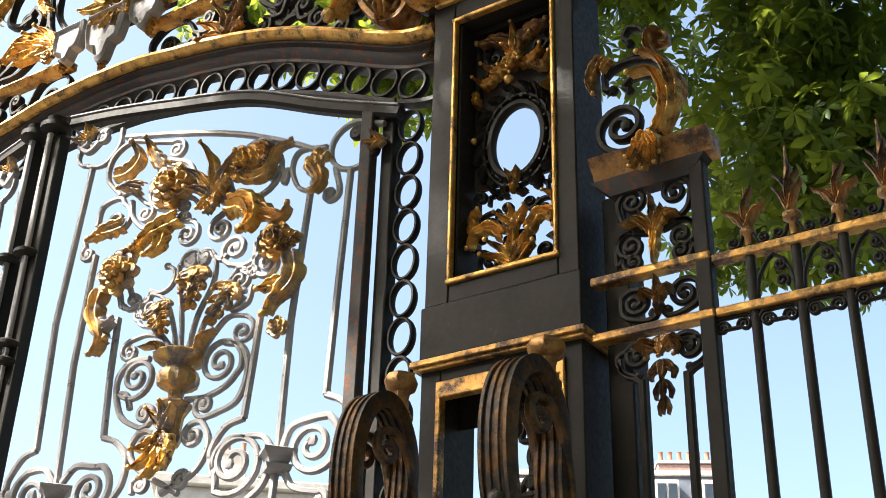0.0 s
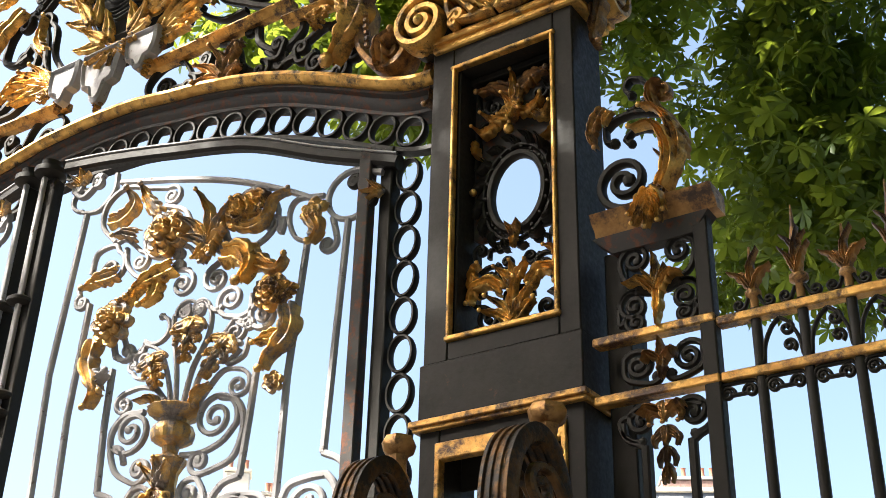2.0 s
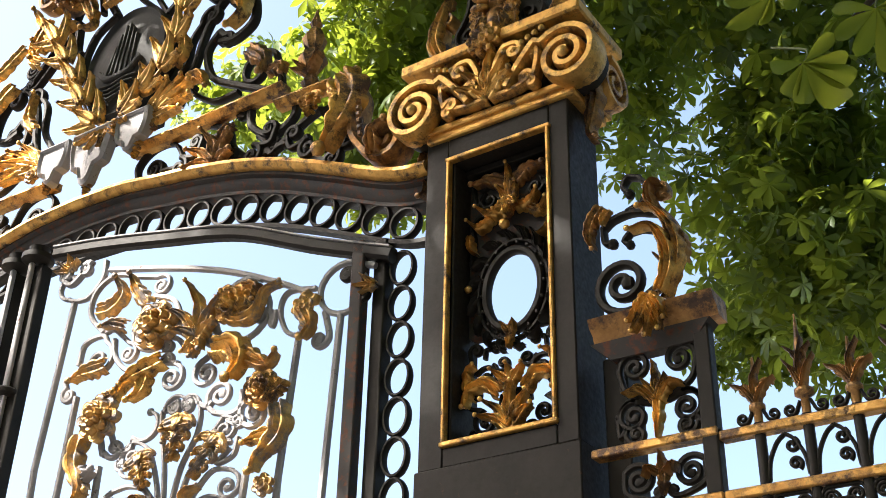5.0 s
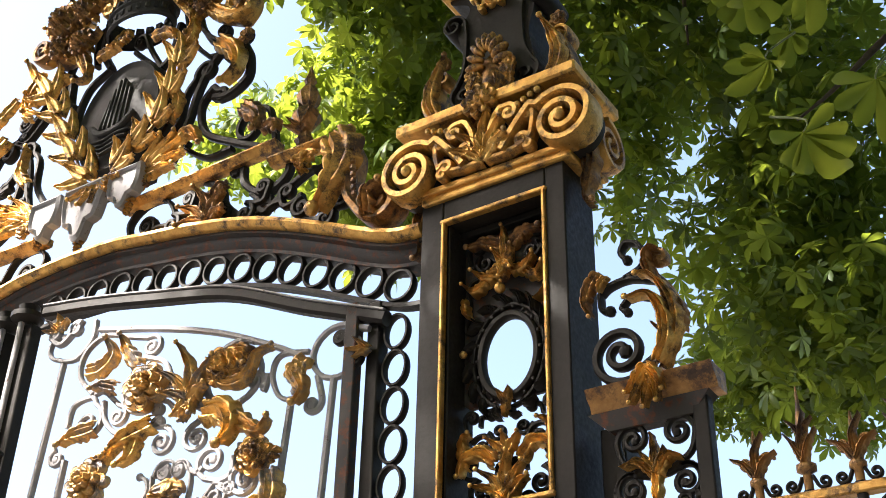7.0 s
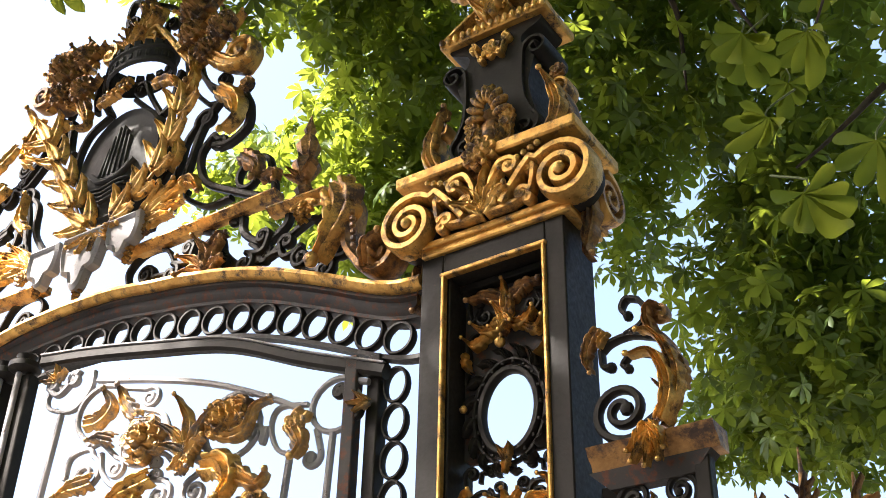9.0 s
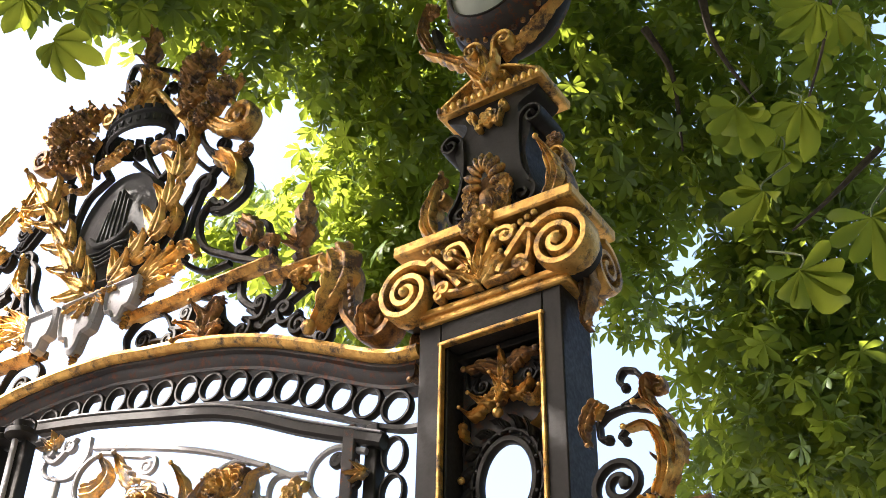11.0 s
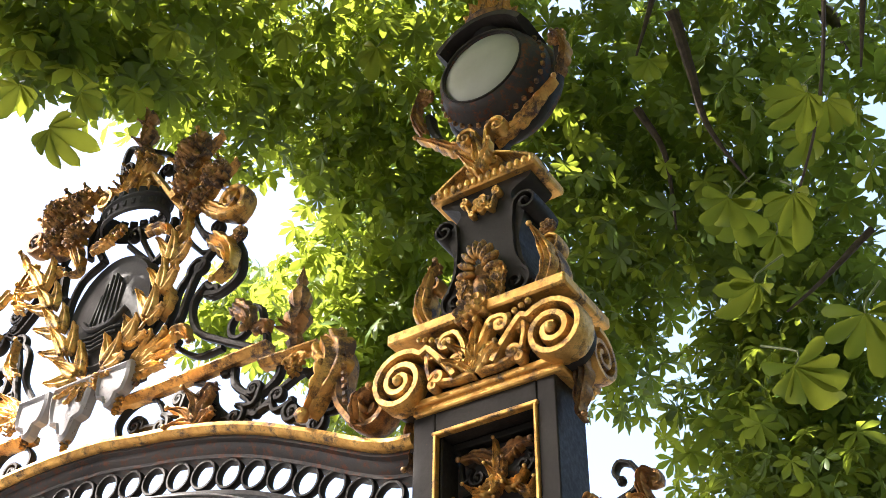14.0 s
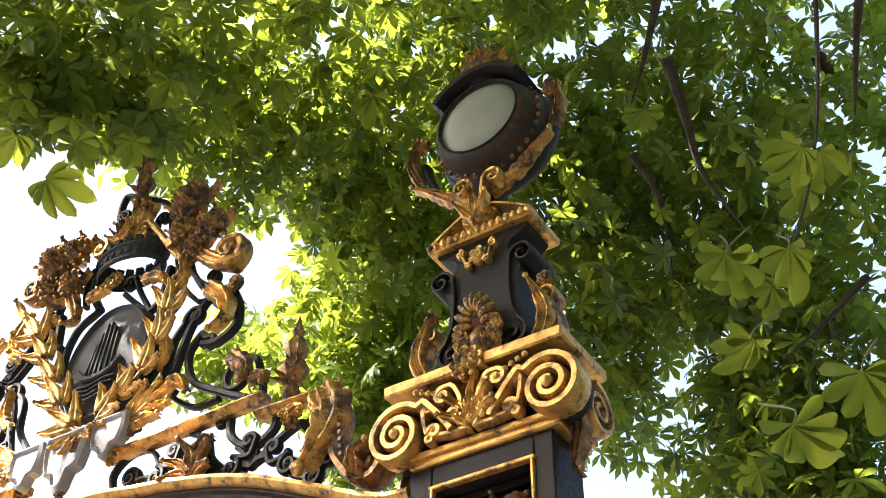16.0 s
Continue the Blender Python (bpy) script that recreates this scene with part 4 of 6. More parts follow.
# Tongues take the sun-lightened paint so that they look white lit.
for dx, w, h in ((-0.34, 0.13, 0.20), (0.0, 0.17, 0.32), (0.34, 0.13, 0.20)):
    part("lambrequin", tongue(w, h, 0.25), IRON_WORN_SUNLIT, over, "grey lambrequin tongue", 25).matrix_local = pose(bx + dx, 0, bz)
for dx in (-0.38, 0.0, 0.38):
    part("tassel", husk(bx + dx, bz - (0.26 if dx == 0 else 0.13), 0.10, 0.06, -90, -0.12), GOLD_OLD, over, "", 85)
part("backplate", block(bx - 0.46, bx + 0.46, -0.11, 0.0, bz + 0.02, bz + 0.12, 0.01), IRON, over)
for k in range(5):
    u = -1.50 + 0.28 * k
    base = arch_z(u)
    sg = 1 if k % 2 else -1
    curl2(over, S(u + 0.06 * sg, base + 0.085, 0.07, 90, 1.4, sg), [(u - 0.06 * sg, base + 0.13)], S(u - 0.05 * sg, base + 0.22, 0.05, 180 if sg > 0 else 0, 1.2, -sg), 0.032, 0.05, -0.02)

iron(over, smooth([(-2.42, 7.524), (-2.608, 7.407), (-2.636, 7.106), (-2.372, 6.615)]), 0.04, 0.05)
iron(over, smooth([(-2.194, 7.567), (-1.843, 7.192), (-1.738, 6.86), (-1.969, 6.577)]), 0.04, 0.05)
curl(over, [(-1.819, 6.549), (-1.672, 6.757), (-1.64, 6.97)], S(-1.49, 7.097, 0.09, 200, 1.2, -1), 0.04, 0.05)
curl(over, [(-1.19, 6.397), (-1.377, 6.403), (-1.566, 6.537)], S(-1.56, 6.649, 0.07, -90, 1.2, -1), 0.035, 0.05)
curl(over, [(-1.91, 7.308), (-2.054, 7.534)], S(-2.166, 7.638, 0.06, 40, 1.2, 1), 0.035, 0.05)
curl(over, [(-2.571, 7.611), (-2.614, 7.803), (-2.565, 7.935)], S(-2.477, 7.77, 0.08, 130, 1.2, -1), 0.035, 0.05)
curl(over, [(-1.787, 7.804), (-1.682, 7.456), (-1.51, 7.236)], S(-1.413, 7.252, 0.06, -120, 1.2, 1), 0.035, 0.05)
curl(over, [(-1.669, 7.73), (-1.576, 7.475), (-1.45, 7.336)], S(-1.399, 7.375, 0.06, -90, 1.3, 1), 0.035, 0.05)
part("fleuron", fan(-2.189, 7.659, [250, 270, 290, 230, 310], 0.15, 0.035, -0.12, 0.02, 0.04), GOLD_OLD, over, "", 85)
gilt(over, [(-1.91, 7.5), (-1.746, 7.448), (-1.642, 7.326)], 0.05, y=-0.12, mat=GOLD_OLD)
gilt(over, [(-1.632, 7.278), (-1.538, 7.344), (-1.539, 7.493)], 0.055, y=-0.12, mat=GOLD)
gilt(over, [(-2.033, 8.086), (-1.979, 8.162), (-2.15, 8.298)], 0.05, y=-0.10, mat=GOLD_OLD)
curl(over, [(-2.309, 8.091), (-2.31, 8.239)], S(-2.397, 8.355, 0.06, -30, 1.2, 1), 0.035, 0.05)
curl(over, [(-2.08, 7.957), (-2.038, 8.091)], S(-1.973, 8.138, 0.06, 210, 1.2, -1), 0.035, 0.05)
gilt(over, [(-1.635, 6.493), (-1.459, 6.562), (-1.323, 6.408)], 0.06, y=-0.09, mat=GOLD_OLD, lobes=6)
gilt(over, [(-1.667, 6.731), (-1.599, 6.842), (-1.655, 7.014)], 0.05, y=-0.09, mat=GOLD_OLD, lobes=5)
gilt(over, [(-2.439, 7.564), (-2.318, 7.554), (-2.188, 7.518)], 0.05, y=-0.11, mat=GOLD_OLD, lobes=5)
gilt(over, [(-2.855, 7.392), (-3.028, 7.606), (-3.15, 7.815)], 0.06, y=-0.11, mat=GOLD, lobes=5)
gilt(over, [(-1.414, 7.49), (-1.221, 7.329), (-1.031, 7.279)], 0.06, y=-0.13, mat=GOLD, lobes=6)
part("fleuron", fan(-2.192, 7.942, [90, 70, 110, 50, 130, 30, 150], [0.16] * 7, 0.03, -0.14, 0.02, 0.03), GOLD_OLD, over, "", 85)
# fillers between the rail and the cornice
curl(over, [(-1.404, 5.879), (-1.402, 5.983)], S(-1.277, 5.964, 0.05, 170, 1.3, -1), 0.03, 0.05)
curl(over, [(-0.99, 6.007), (-0.92, 5.935), (-0.934, 5.856)], S(-0.856, 5.915, 0.045, 200, 1.0, -1), 0.03, 0.05)
curl(over, [(-0.751, 5.882), (-0.813, 5.885)], S(-0.873, 5.871, 0.04, 60, 1.0, 1), 0.03, 0.05)
iron(over, smooth([(-1.432, 6.26), (-1.233, 6.144), (-1.178, 6.01), (-1.062, 5.893)]), 0.035, 0.05)
iron(over, smooth([(-0.47, 6.126), (-0.445, 6.036), (-0.545, 5.99)]), 0.05, 0.05)

# mirrored half of the crest
for ob in [o for o in list(over.children) if o.name.split(".")[0] in ("scroll", "crest_rail", "console", "console_leaf", "finial", "fleuron", "acanthus_leaf", "drop", "rosette")]:
    c = sum((Vector(b) for b in ob.bound_box), Vector()) / 8
    if c.x > MID + 0.42:
        twin = ob.copy()
        scene.collection.objects.link(twin)
        twin.matrix_basis = pose(2 * MID, 0, 0) @ Matrix.Diagonal((-1, 1, 1, 1)) @ ob.matrix_basis

# ---- gate leaf ----
leaf = thing("gate_leaf", pose(-3.2, 4.06, 0, 0, 0, 7.2), "ajar wrought-iron gate leaf with gilded urn and foliage", "gate", "gate leaves")
# Gate bars and scrolls use the paint with sunlight in its base.
W = IRON_WORN_SUNLIT
part("hinge_stile", block(-0.005, 0.06, -0.035, 0.035, 0.08, 5.05), IRON_RUST, leaf)
part("meeting_stile", block(-2.08, -2.00, -0.04, 0.04, 0.08, 5.39), IRON, leaf)
part("astragal", block(-2.085, -2.055, -0.07, -0.04, 0.08, 5.40), W, leaf)
part("stile_cap", turned([(0.05, 0), (0.09, 0.02), (0.09, 0.05), (0.05, 0.07), (0.06, 0.10), (0.0, 0.13)], -2.06, -0.03, 5.40, 14), IRON, leaf)
for z in (3.96, 4.06, 4.60):
    part("collar", turned([(0.05, 0), (0.07, 0.012), (0.07, 0.03), (0.05, 0.045)], -2.07, -0.05, z, 14), IRON, leaf)
top = smooth([(-1.954, 5.444), (-1.614, 5.414), (-1.205, 5.356), (-0.703, 5.268), (-0.225, 5.08), (0.199, 4.932)], 0.05)
part("top_rail", ribbon([(x, z + 0.012) for x, z in top], 0.07, 0.07), IRON, leaf)
# Lightened strip paints in the rail's lit upper edge.
part("top_rail_edge", ribbon([(x, z + 0.045) for x, z in top], 0.014, 0.085), W, leaf)
arcp = [(-1.536, 5.26), (-1.182, 5.19), (-0.91, 5.123), (-0.681, 5.047), (-0.422, 4.933), (-0.25, 4.841)]
iron(leaf, smooth(arcp), 0.03, 0.035, 0, W, "inner_arc")
part("bottom_rail", block(-2.0, -0.005, -0.03, 0.03, 0.10, 0.22), IRON, leaf)
part("kick_panel", block(-2.0, -0.005, -0.012, 0.012, 0.22, 1.1), IRON, leaf)
part("lock_rail", block(-2.0, -0.005, -0.03, 0.03, 1.1, 1.2), IRON, leaf)


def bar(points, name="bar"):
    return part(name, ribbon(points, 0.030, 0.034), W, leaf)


bar([(-1.75, 5.102), (-1.806, 4.174), (-1.775, 3.486)])
bar([(-1.611, 4.538), (-1.63, 3.922), (-1.602, 3.289)])
bar([(-1.383, 4.134), (-1.378, 3.824), (-1.355, 3.497)])
bar([(-0.508, 4.004), (-0.521, 3.761), (-0.541, 3.491)])
bar([(-0.286, 4.638), (-0.333, 3.932), (-0.337, 3.317)])
bar([(-0.064, 4.69), (-0.089, 4.094), (-0.109, 3.541)])
for k, x in enumerate((-1.60, -1.33, -1.03, -0.55, -0.33, -0.10)):
    bar([(x, 1.2), (x, 3.05)])


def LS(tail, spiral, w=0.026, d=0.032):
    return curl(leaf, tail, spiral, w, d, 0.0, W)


# corner circles
LS([(0.11, 4.91), (0.008, 4.942)], S(-0.052, 4.819, 0.145, 70, 0.95, 1, 0.8), 0.03)
curl2(leaf, S(-0.034, 4.881, 0.035, 60, 1.2, 1), [(0.023, 4.801)], S(0.05, 4.762, 0.04, 90, 1.2, -1), 0.03, 0.04, -0.01, IRON)
part("fleuron", fan(0.118, 4.8, [180, 140, 220], [0.1, 0.08, 0.08], 0.022, -0.02, 0.02, 0.03), GOLD_FLAKED, leaf, "", 85)
LS([(-1.574, 5.326), (-1.576, 5.214), (-1.66, 5.117), (-1.769, 5.121)], S(-1.798, 5.218, 0.085, -80, 0.6, -1, 0.6))
curl2(leaf, S(-1.689, 5.293, 0.045, 60, 1.3, 1), [(-1.778, 5.221)], S(-1.829, 5.28, 0.035, 200, 1.2, -1), 0.03, 0.04, -0.01, W)
part("fleuron", fan(-1.81, 5.306, [180, 140, 90, 30], 0.09, 0.025, -0.02, 0.02, 0.03), GOLD_FLAKED, leaf, "", 85)
# upper row
LS([(-1.505, 4.881), (-1.614, 5.003), (-1.604, 5.139), (-1.489, 5.214), (-1.314, 5.169)], S(-1.161, 5.083, 0.065, 120, 1.6, -1))
LS([(-1.485, 4.876), (-1.428, 4.88)], S(-1.31, 4.721, 0.06, 90, 1.5, -1))
LS([(-1.2, 5.031), (-1.061, 4.97), (-0.996, 4.833)], S(-1.17, 4.856, 0.15, 0, 0.75, -1, 0.8), 0.028)
LS([(-0.532, 4.978), (-0.587, 5.002)], S(-0.619, 4.819, 0.185, 75, 1.0, 1, 0.75), 0.03)
LS([(-0.43, 4.785), (-0.441, 4.705)], S(-0.498, 4.76, 0.055, -40, 1.4, 1), 0.03)
LS([(-0.21, 4.858), (-0.366, 4.869), (-0.405, 4.779), (-0.363, 4.664), (-0.292, 4.623)], S(-0.267, 4.666, 0.04, -90, 0.8, 1))
LS([(-0.152, 4.72), (-0.123, 4.617)], S(-0.169, 4.58, 0.05, 0, 1.2, -1), 0.03)
LS([(-1.634, 4.715), (-1.615, 4.834), (-1.502, 4.861)], S(-1.499, 4.721, 0.10, 70, 1.4, -1))
LS([(-1.593, 4.638), (-1.699, 4.642)], S(-1.664, 4.555, 0.05, 120, 1.3, 1))
LS([(-1.419, 4.825), (-1.391, 4.715), (-1.296, 4.626), (-1.186, 4.637)], S(-1.047, 4.64, 0.04, 200, 1.3, -1))
LS([(-1.112, 4.638), (-0.982, 4.61)], S(-1.009, 4.533, 0.075, 80, 1.7, -1))
LS([(-0.646, 4.636), (-0.785, 4.617)], S(-0.804, 4.523, 0.08, 100, 1.7, 1))
LS([(-0.943, 4.752), (-0.844, 4.78)], S(-0.801, 4.703, 0.05, 110, 1.4, -1))
LS([(-0.933, 4.666), (-0.997, 4.74)], S(-1.057, 4.72, 0.045, 70, 1.4, 1))
LS([(-0.544, 4.454), (-0.545, 4.344), (-0.622, 4.287), (-0.72, 4.305)], S(-0.7, 4.39, 0.085, -110, 1.6, -1), 0.03)
LS([(-0.573, 4.396), (-0.574, 4.288)], S(-0.495, 4.267, 0.075, 190, 1.6, 1), 0.03)
LS([(-0.743, 4.367), (-0.775, 4.342)], S(-0.881, 4.377, 0.05, 0, 1.6, 1))
LS([(-0.94, 4.405), (-0.987, 4.383)], S(-0.961, 4.371, 0.035, 160, 1.5, 1))
LS([(-1.343, 4.304), (-1.293, 4.214), (-1.206, 4.193)], S(-1.125, 4.312, 0.09, -140, 0.6, 1, 0.7))
LS([(-1.421, 4.335), (-1.374, 4.196)], S(-1.304, 4.216, 0.055, 200, 1.3, 1), 0.03)
# stems from the urn
LS([(-0.952, 3.847), (-0.978, 4.067), (-1.023, 4.261), (-1.035, 4.359)], S(-0.954, 4.37, 0.07, 190, 0.55, -1, 0.8), 0.02)
LS([(-0.917, 3.841), (-0.883, 4.051), (-0.814, 4.208), (-0.804, 4.315)], S(-0.876, 4.367, 0.06, -10, 1.2, 1), 0.02)
LS([(-0.882, 3.836), (-0.834, 4.013), (-0.756, 4.152), (-0.675, 4.266)], S(-0.65, 4.209, 0.07, 110, 1.5, -1), 0.02)
LS([(-0.849, 3.831), (-0.77, 3.943), (-0.692, 4.019), (-0.591, 4.009)], S(-0.601, 3.931, 0.075, 80, 1.5, -1), 0.022)
LS([(-0.571, 4.164), (-0.59, 4.077), (-0.678, 4.048)], S(-0.619, 4.143, 0.03, -80, 0.8, -1), 0.02)
LS([(-0.98, 3.85), (-1.017, 4.013), (-1.091, 4.179), (-1.198, 4.236)], S(-1.186, 4.149, 0.075, 90, 1.5, 1), 0.02)
LS([(-1.015, 3.856), (-1.062, 3.959), (-1.167, 4.005), (-1.271, 3.992)], S(-1.27, 3.929, 0.06, 100, 1.5, 1), 0.022)
LS([(-1.023, 3.923), (-1.125, 4.029), (-1.217, 4.06)], S(-1.244, 4.127, 0.035, -90, 1.2, -1), 0.02)
LS([(-0.575, 4.211), (-0.646, 4.255)], S(-0.577, 4.233, 0.04, 150, 1.2, -1), 0.02)
# scrolls either side of the urn
LS([(-1.138, 3.874), (-1.261, 3.868), (-1.324, 3.771), (-1.274, 3.603), (-1.159, 3.526)], S(-1.123, 3.584, 0.065, -90, 1.5, 1), 0.03)
LS([(-1.241, 3.686), (-1.256, 3.718)][:1] + [(-1.219, 3.625), (-1.25, 3.702)], S(-1.203, 3.785, 0.12, 215, 1.8, 1), 0.028)
LS([(-0.697, 3.887), (-0.594, 3.851), (-0.548, 3.736), (-0.587, 3.587), (-0.695, 3.538)], S(-0.775, 3.583, 0.065, -60, 1.5, -1), 0.03)
LS([(-0.886, 3.626), (-0.769, 3.625), (-0.659, 3.667)], S(-0.711, 3.788, 0.13, -20, 1.9, 1), 0.028)
LS([(-1.355, 3.497), (-1.271, 3.464), (-1.196, 3.38), (-1.198, 3.256), (-1.258, 3.166)], S(-1.288, 3.142, 0.05, 0, 1, -1), 0.03)
LS([(-0.541, 3.491), (-0.639, 3.457), (-0.705, 3.343), (-0.664, 3.219)], S(-0.567, 3.288, 0.16, 235, 1.9, 1), 0.032)
LS([(-0.865, 3.172), (-1.114, 3.316), (-1.178, 3.42), (-1.138, 3.495)], S(-1.091, 3.444, 0.06, 130, 1.5, -1), 0.03)
LS([(-0.963, 3.181), (-0.781, 3.27), (-0.723, 3.398), (-0.772, 3.5)], S(-0.815, 3.441, 0.07, 60, 1.5, 1), 0.03)
LS([(-1.13, 3.196), (-1.137, 3.251)], S(-1.085, 3.232, 0.05, 150, 1.4, -1))
LS([(-0.839, 3.223), (-0.829, 3.274)], S(-0.856, 3.229, 0.05, 60, 1.4, 1))
LS([(-0.367, 3.32), (-0.428, 3.388), (-0.539, 3.4)], S(-0.576, 3.29, 0.12, 60, 0.4, 1, 0.9), 0.03)
LS([(-0.316, 3.315), (-0.275, 3.41), (-0.171, 3.438)], S(-0.158, 3.312, 0.15, 60, 1.9, -1), 0.034)
LS([(-1.572, 3.298), (-1.498, 3.37), (-1.391, 3.359)], S(-1.389, 3.241, 0.13, 60, 1.8, -1), 0.034)
LS([(-1.626, 3.302), (-1.692, 3.376), (-1.789, 3.377)], S(-1.764, 3.247, 0.13, 110, 1.8, 1), 0.034)
LS([(-0.109, 3.541), (-0.022, 3.498), (0.047, 3.412), (0.044, 3.316)], S(0.016, 3.269, 0.04, 30, 0.8, -1), 0.032)
LS([(-1.775, 3.486), (-1.853, 3.456), (-1.923, 3.355)], S(-1.904, 3.267, 0.05, 120, 0.8, 1), 0.032)
LS([(-0.31, 3.238), (-0.244, 3.137), (-0.124, 3.103)], S(-0.107, 3.057, 0.05, 80, 1, -1), 0.032)
LS([(-0.371, 3.243), (-0.411, 3.158), (-0.483, 3.1)], S(-0.509, 3.052, 0.05, 60, 1, 1), 0.032)
bar([(-0.341, 3.241), (-0.348, 3.089)])
bar([(-1.614, 3.239), (-1.612, 3.156)])
for kx, kz in (((-0.337, 3.273)), ((-1.604, 3.244))):
    c = turned([(0.03, -0.07), (0.075, -0.06), (0.085, -0.035), (0.06, -0.03), (0.075, 0.0), (0.105, 0.02), (0.105, 0.035), (0.05, 0.05)], kx, 0, kz, 4)
    part("collar", c, W, leaf)
# gilded foliage
GL = lambda pts, w, mat=GOLD_FLAKED, relief=0.03, tip=0.04, lobes=4: gilt(leaf, pts, w, "acanthus_leaf", mat, -0.03, relief, lobes, tip)
GL([(-1.544, 5.008), (-1.446, 5.006), (-1.377, 5.065), (-1.419, 5.159)], 0.06)
GL([(-1.211, 4.971), (-1.28, 5.058), (-1.325, 5.161)], 0.05, GOLD_FLAKED)
part("rosette", rosette(-1.128, 4.829, 0.135, -0.03, 7, 3), GOLD_FLAKED, leaf, "browned gilded rose", 85)
GL([(-1.339, 4.877), (-1.411, 4.893), (-1.464, 4.871)], 0.045, GOLD_FLAKED)
part("fleuron", fan(-0.85, 4.705, [92, 60, 124, 30, 150], [0.32, 0.26, 0.26, 0.15, 0.15], 0.042, -0.04, 0.03, 0.06, 25), GOLD_FLAKED, leaf, "gilded lily", 85)
part("fleuron", fan(-0.858, 4.706, [270, 240, 300], [0.12, 0.1, 0.1], 0.04, -0.04, 0.03, 0.03), GOLD_FLAKED, leaf, "", 85)
part("rosette", rosette(-0.669, 4.854, 0.11, -0.03, 6, 3, None, 5), GOLD_OLD, leaf, "browned gilded rose", 85)
GL([(-0.762, 4.932), (-0.658, 4.778), (-0.534, 4.769), (-0.471, 4.878), (-0.367, 4.896)], 0.045, GOLD_FLAKED)
GL([(-0.636, 4.935), (-0.544, 4.912), (-0.52, 4.823)], 0.05, GOLD_OLD)
GL([(-0.208, 4.815), (-0.255, 4.744), (-0.199, 4.634), (-0.235, 4.563)], 0.06, GOLD_FLAKED)
part("rosette", rosette(-0.251, 4.748, 0.06, -0.04, 6, 2), GOLD_FLAKED, leaf, "", 85)
GL([(-0.753, 4.642), (-0.637, 4.618), (-0.572, 4.507), (-0.598, 4.408)], 0.085, GOLD, 0.045, 0.07, 5)
GL([(-0.608, 4.612), (-0.497, 4.524), (-0.409, 4.483), (-0.355, 4.534)], 0.055, GOLD_FLAKED)
part("rosette", rosette(-0.438, 4.361, 0.10, -0.03, 7, 3, None, 7), GOLD_OLD, leaf, "browned gilded rose", 85)
GL([(-0.336, 4.396), (-0.366, 4.34), (-0.396, 4.284)], 0.05, GOLD_OLD)
GL([(-0.352, 4.276), (-0.33, 4.137), (-0.4, 4.016), (-0.414, 3.931)], 0.065, GOLD_FLAKED, 0.04, 0.07)
GL([(-0.354, 4.14), (-0.435, 4.125), (-0.491, 4.09)], 0.05, GOLD)
part("rosette", rosette(-0.372, 3.89, 0.055, -0.05, 6, 2), GOLD_FLAKED, leaf, "", 85)
GL([(-1.069, 4.635), (-1.163, 4.598), (-1.241, 4.548), (-1.294, 4.474)], 0.065, GOLD, 0.04)
GL([(-1.16, 4.581), (-1.158, 4.48), (-1.213, 4.419)], 0.055, GOLD)
part("rosette", rosette(-1.388, 4.365, 0.125, -0.04, 8, 3, None, 9), GOLD_FLAKED, leaf, "browned gilded sunflower", 85)
GL([(-1.435, 4.673), (-1.545, 4.644), (-1.612, 4.59)], 0.06, GOLD_FLAKED)
GL([(-1.405, 4.48), (-1.313, 4.479), (-1.263, 4.518)], 0.05, GOLD)
GL([(-1.516, 4.302), (-1.514, 4.157), (-1.424, 3.999), (-1.436, 3.9)], 0.06, GOLD_FLAKED, 0.04, 0.06)
# This leaf takes the sun-lightened paint for its lit white look.
GL([(-1.524, 4.127), (-1.436, 4.08), (-1.349, 4.097)], 0.06, W)
GL([(-1.464, 4.022), (-1.368, 3.991)], 0.05, GOLD_FLAKED)
part("drop", husk(-0.908, 4.296, 0.19, 0.15, -92, -0.03), GOLD_FLAKED, leaf, "", 85)
part("drop", husk(-1.117, 4.14, 0.16, 0.13, -70, -0.03), GOLD_FLAKED, leaf, "", 85)
part("drop", husk(-0.681, 4.17, 0.19, 0.13, -120, -0.03), GOLD_FLAKED, leaf, "", 85)
part("fleuron", fan(-0.902, 4.241, [180, 0], 0.09, 0.025, -0.03, 0.02, 0.03), GOLD_FLAKED, leaf, "", 85)
GL([(-0.838, 3.85), (-0.801, 3.918), (-0.71, 3.928)], 0.03, GOLD_FLAKED)
GL([(-1.046, 3.881), (-1.076, 3.924), (-1.154, 3.906)], 0.025, GOLD_FLAKED)
ux, uz = -0.95, 3.823
part("urn", turned([(0.05, -0.20), (0.035, -0.18), (0.04, -0.15), (0.095, -0.12), (0.105, -0.085), (0.09, -0.05), (0.07, -0.035), (0.075, -0.02), (0.12, 0.005), (0.135, 0.03), (0.125, 0.04), (0.0, 0.04)], ux, 0, uz, 28, None, 0.03, 14), GOLD_FLAKED, leaf, "worn gilded urn")
part("urn_capital", turned([(0.04, -0.42), (0.055, -0.38), (0.045, -0.34), (0.05, -0.28), (0.085, -0.215), (0.07, -0.20), (0.0, -0.19)], ux, 0, uz, 20, None, 0.06, 10), GOLD_FLAKED, leaf)
part("fleuron", fan(ux - 0.01, uz - 0.38, [270, 245, 295, 220, 320], [0.22, 0.2, 0.2, 0.14, 0.14], 0.045, -0.05, 0.03, 0.05, -20), GOLD, leaf, "gilded leaf drop", 85)
part("fleuron", fan(ux - 0.01, uz - 0.34, [90, 50, 130], [0.12, 0.12, 0.12], 0.035, -0.05, 0.025, 0.04), GOLD_FLAKED, leaf, "", 85)
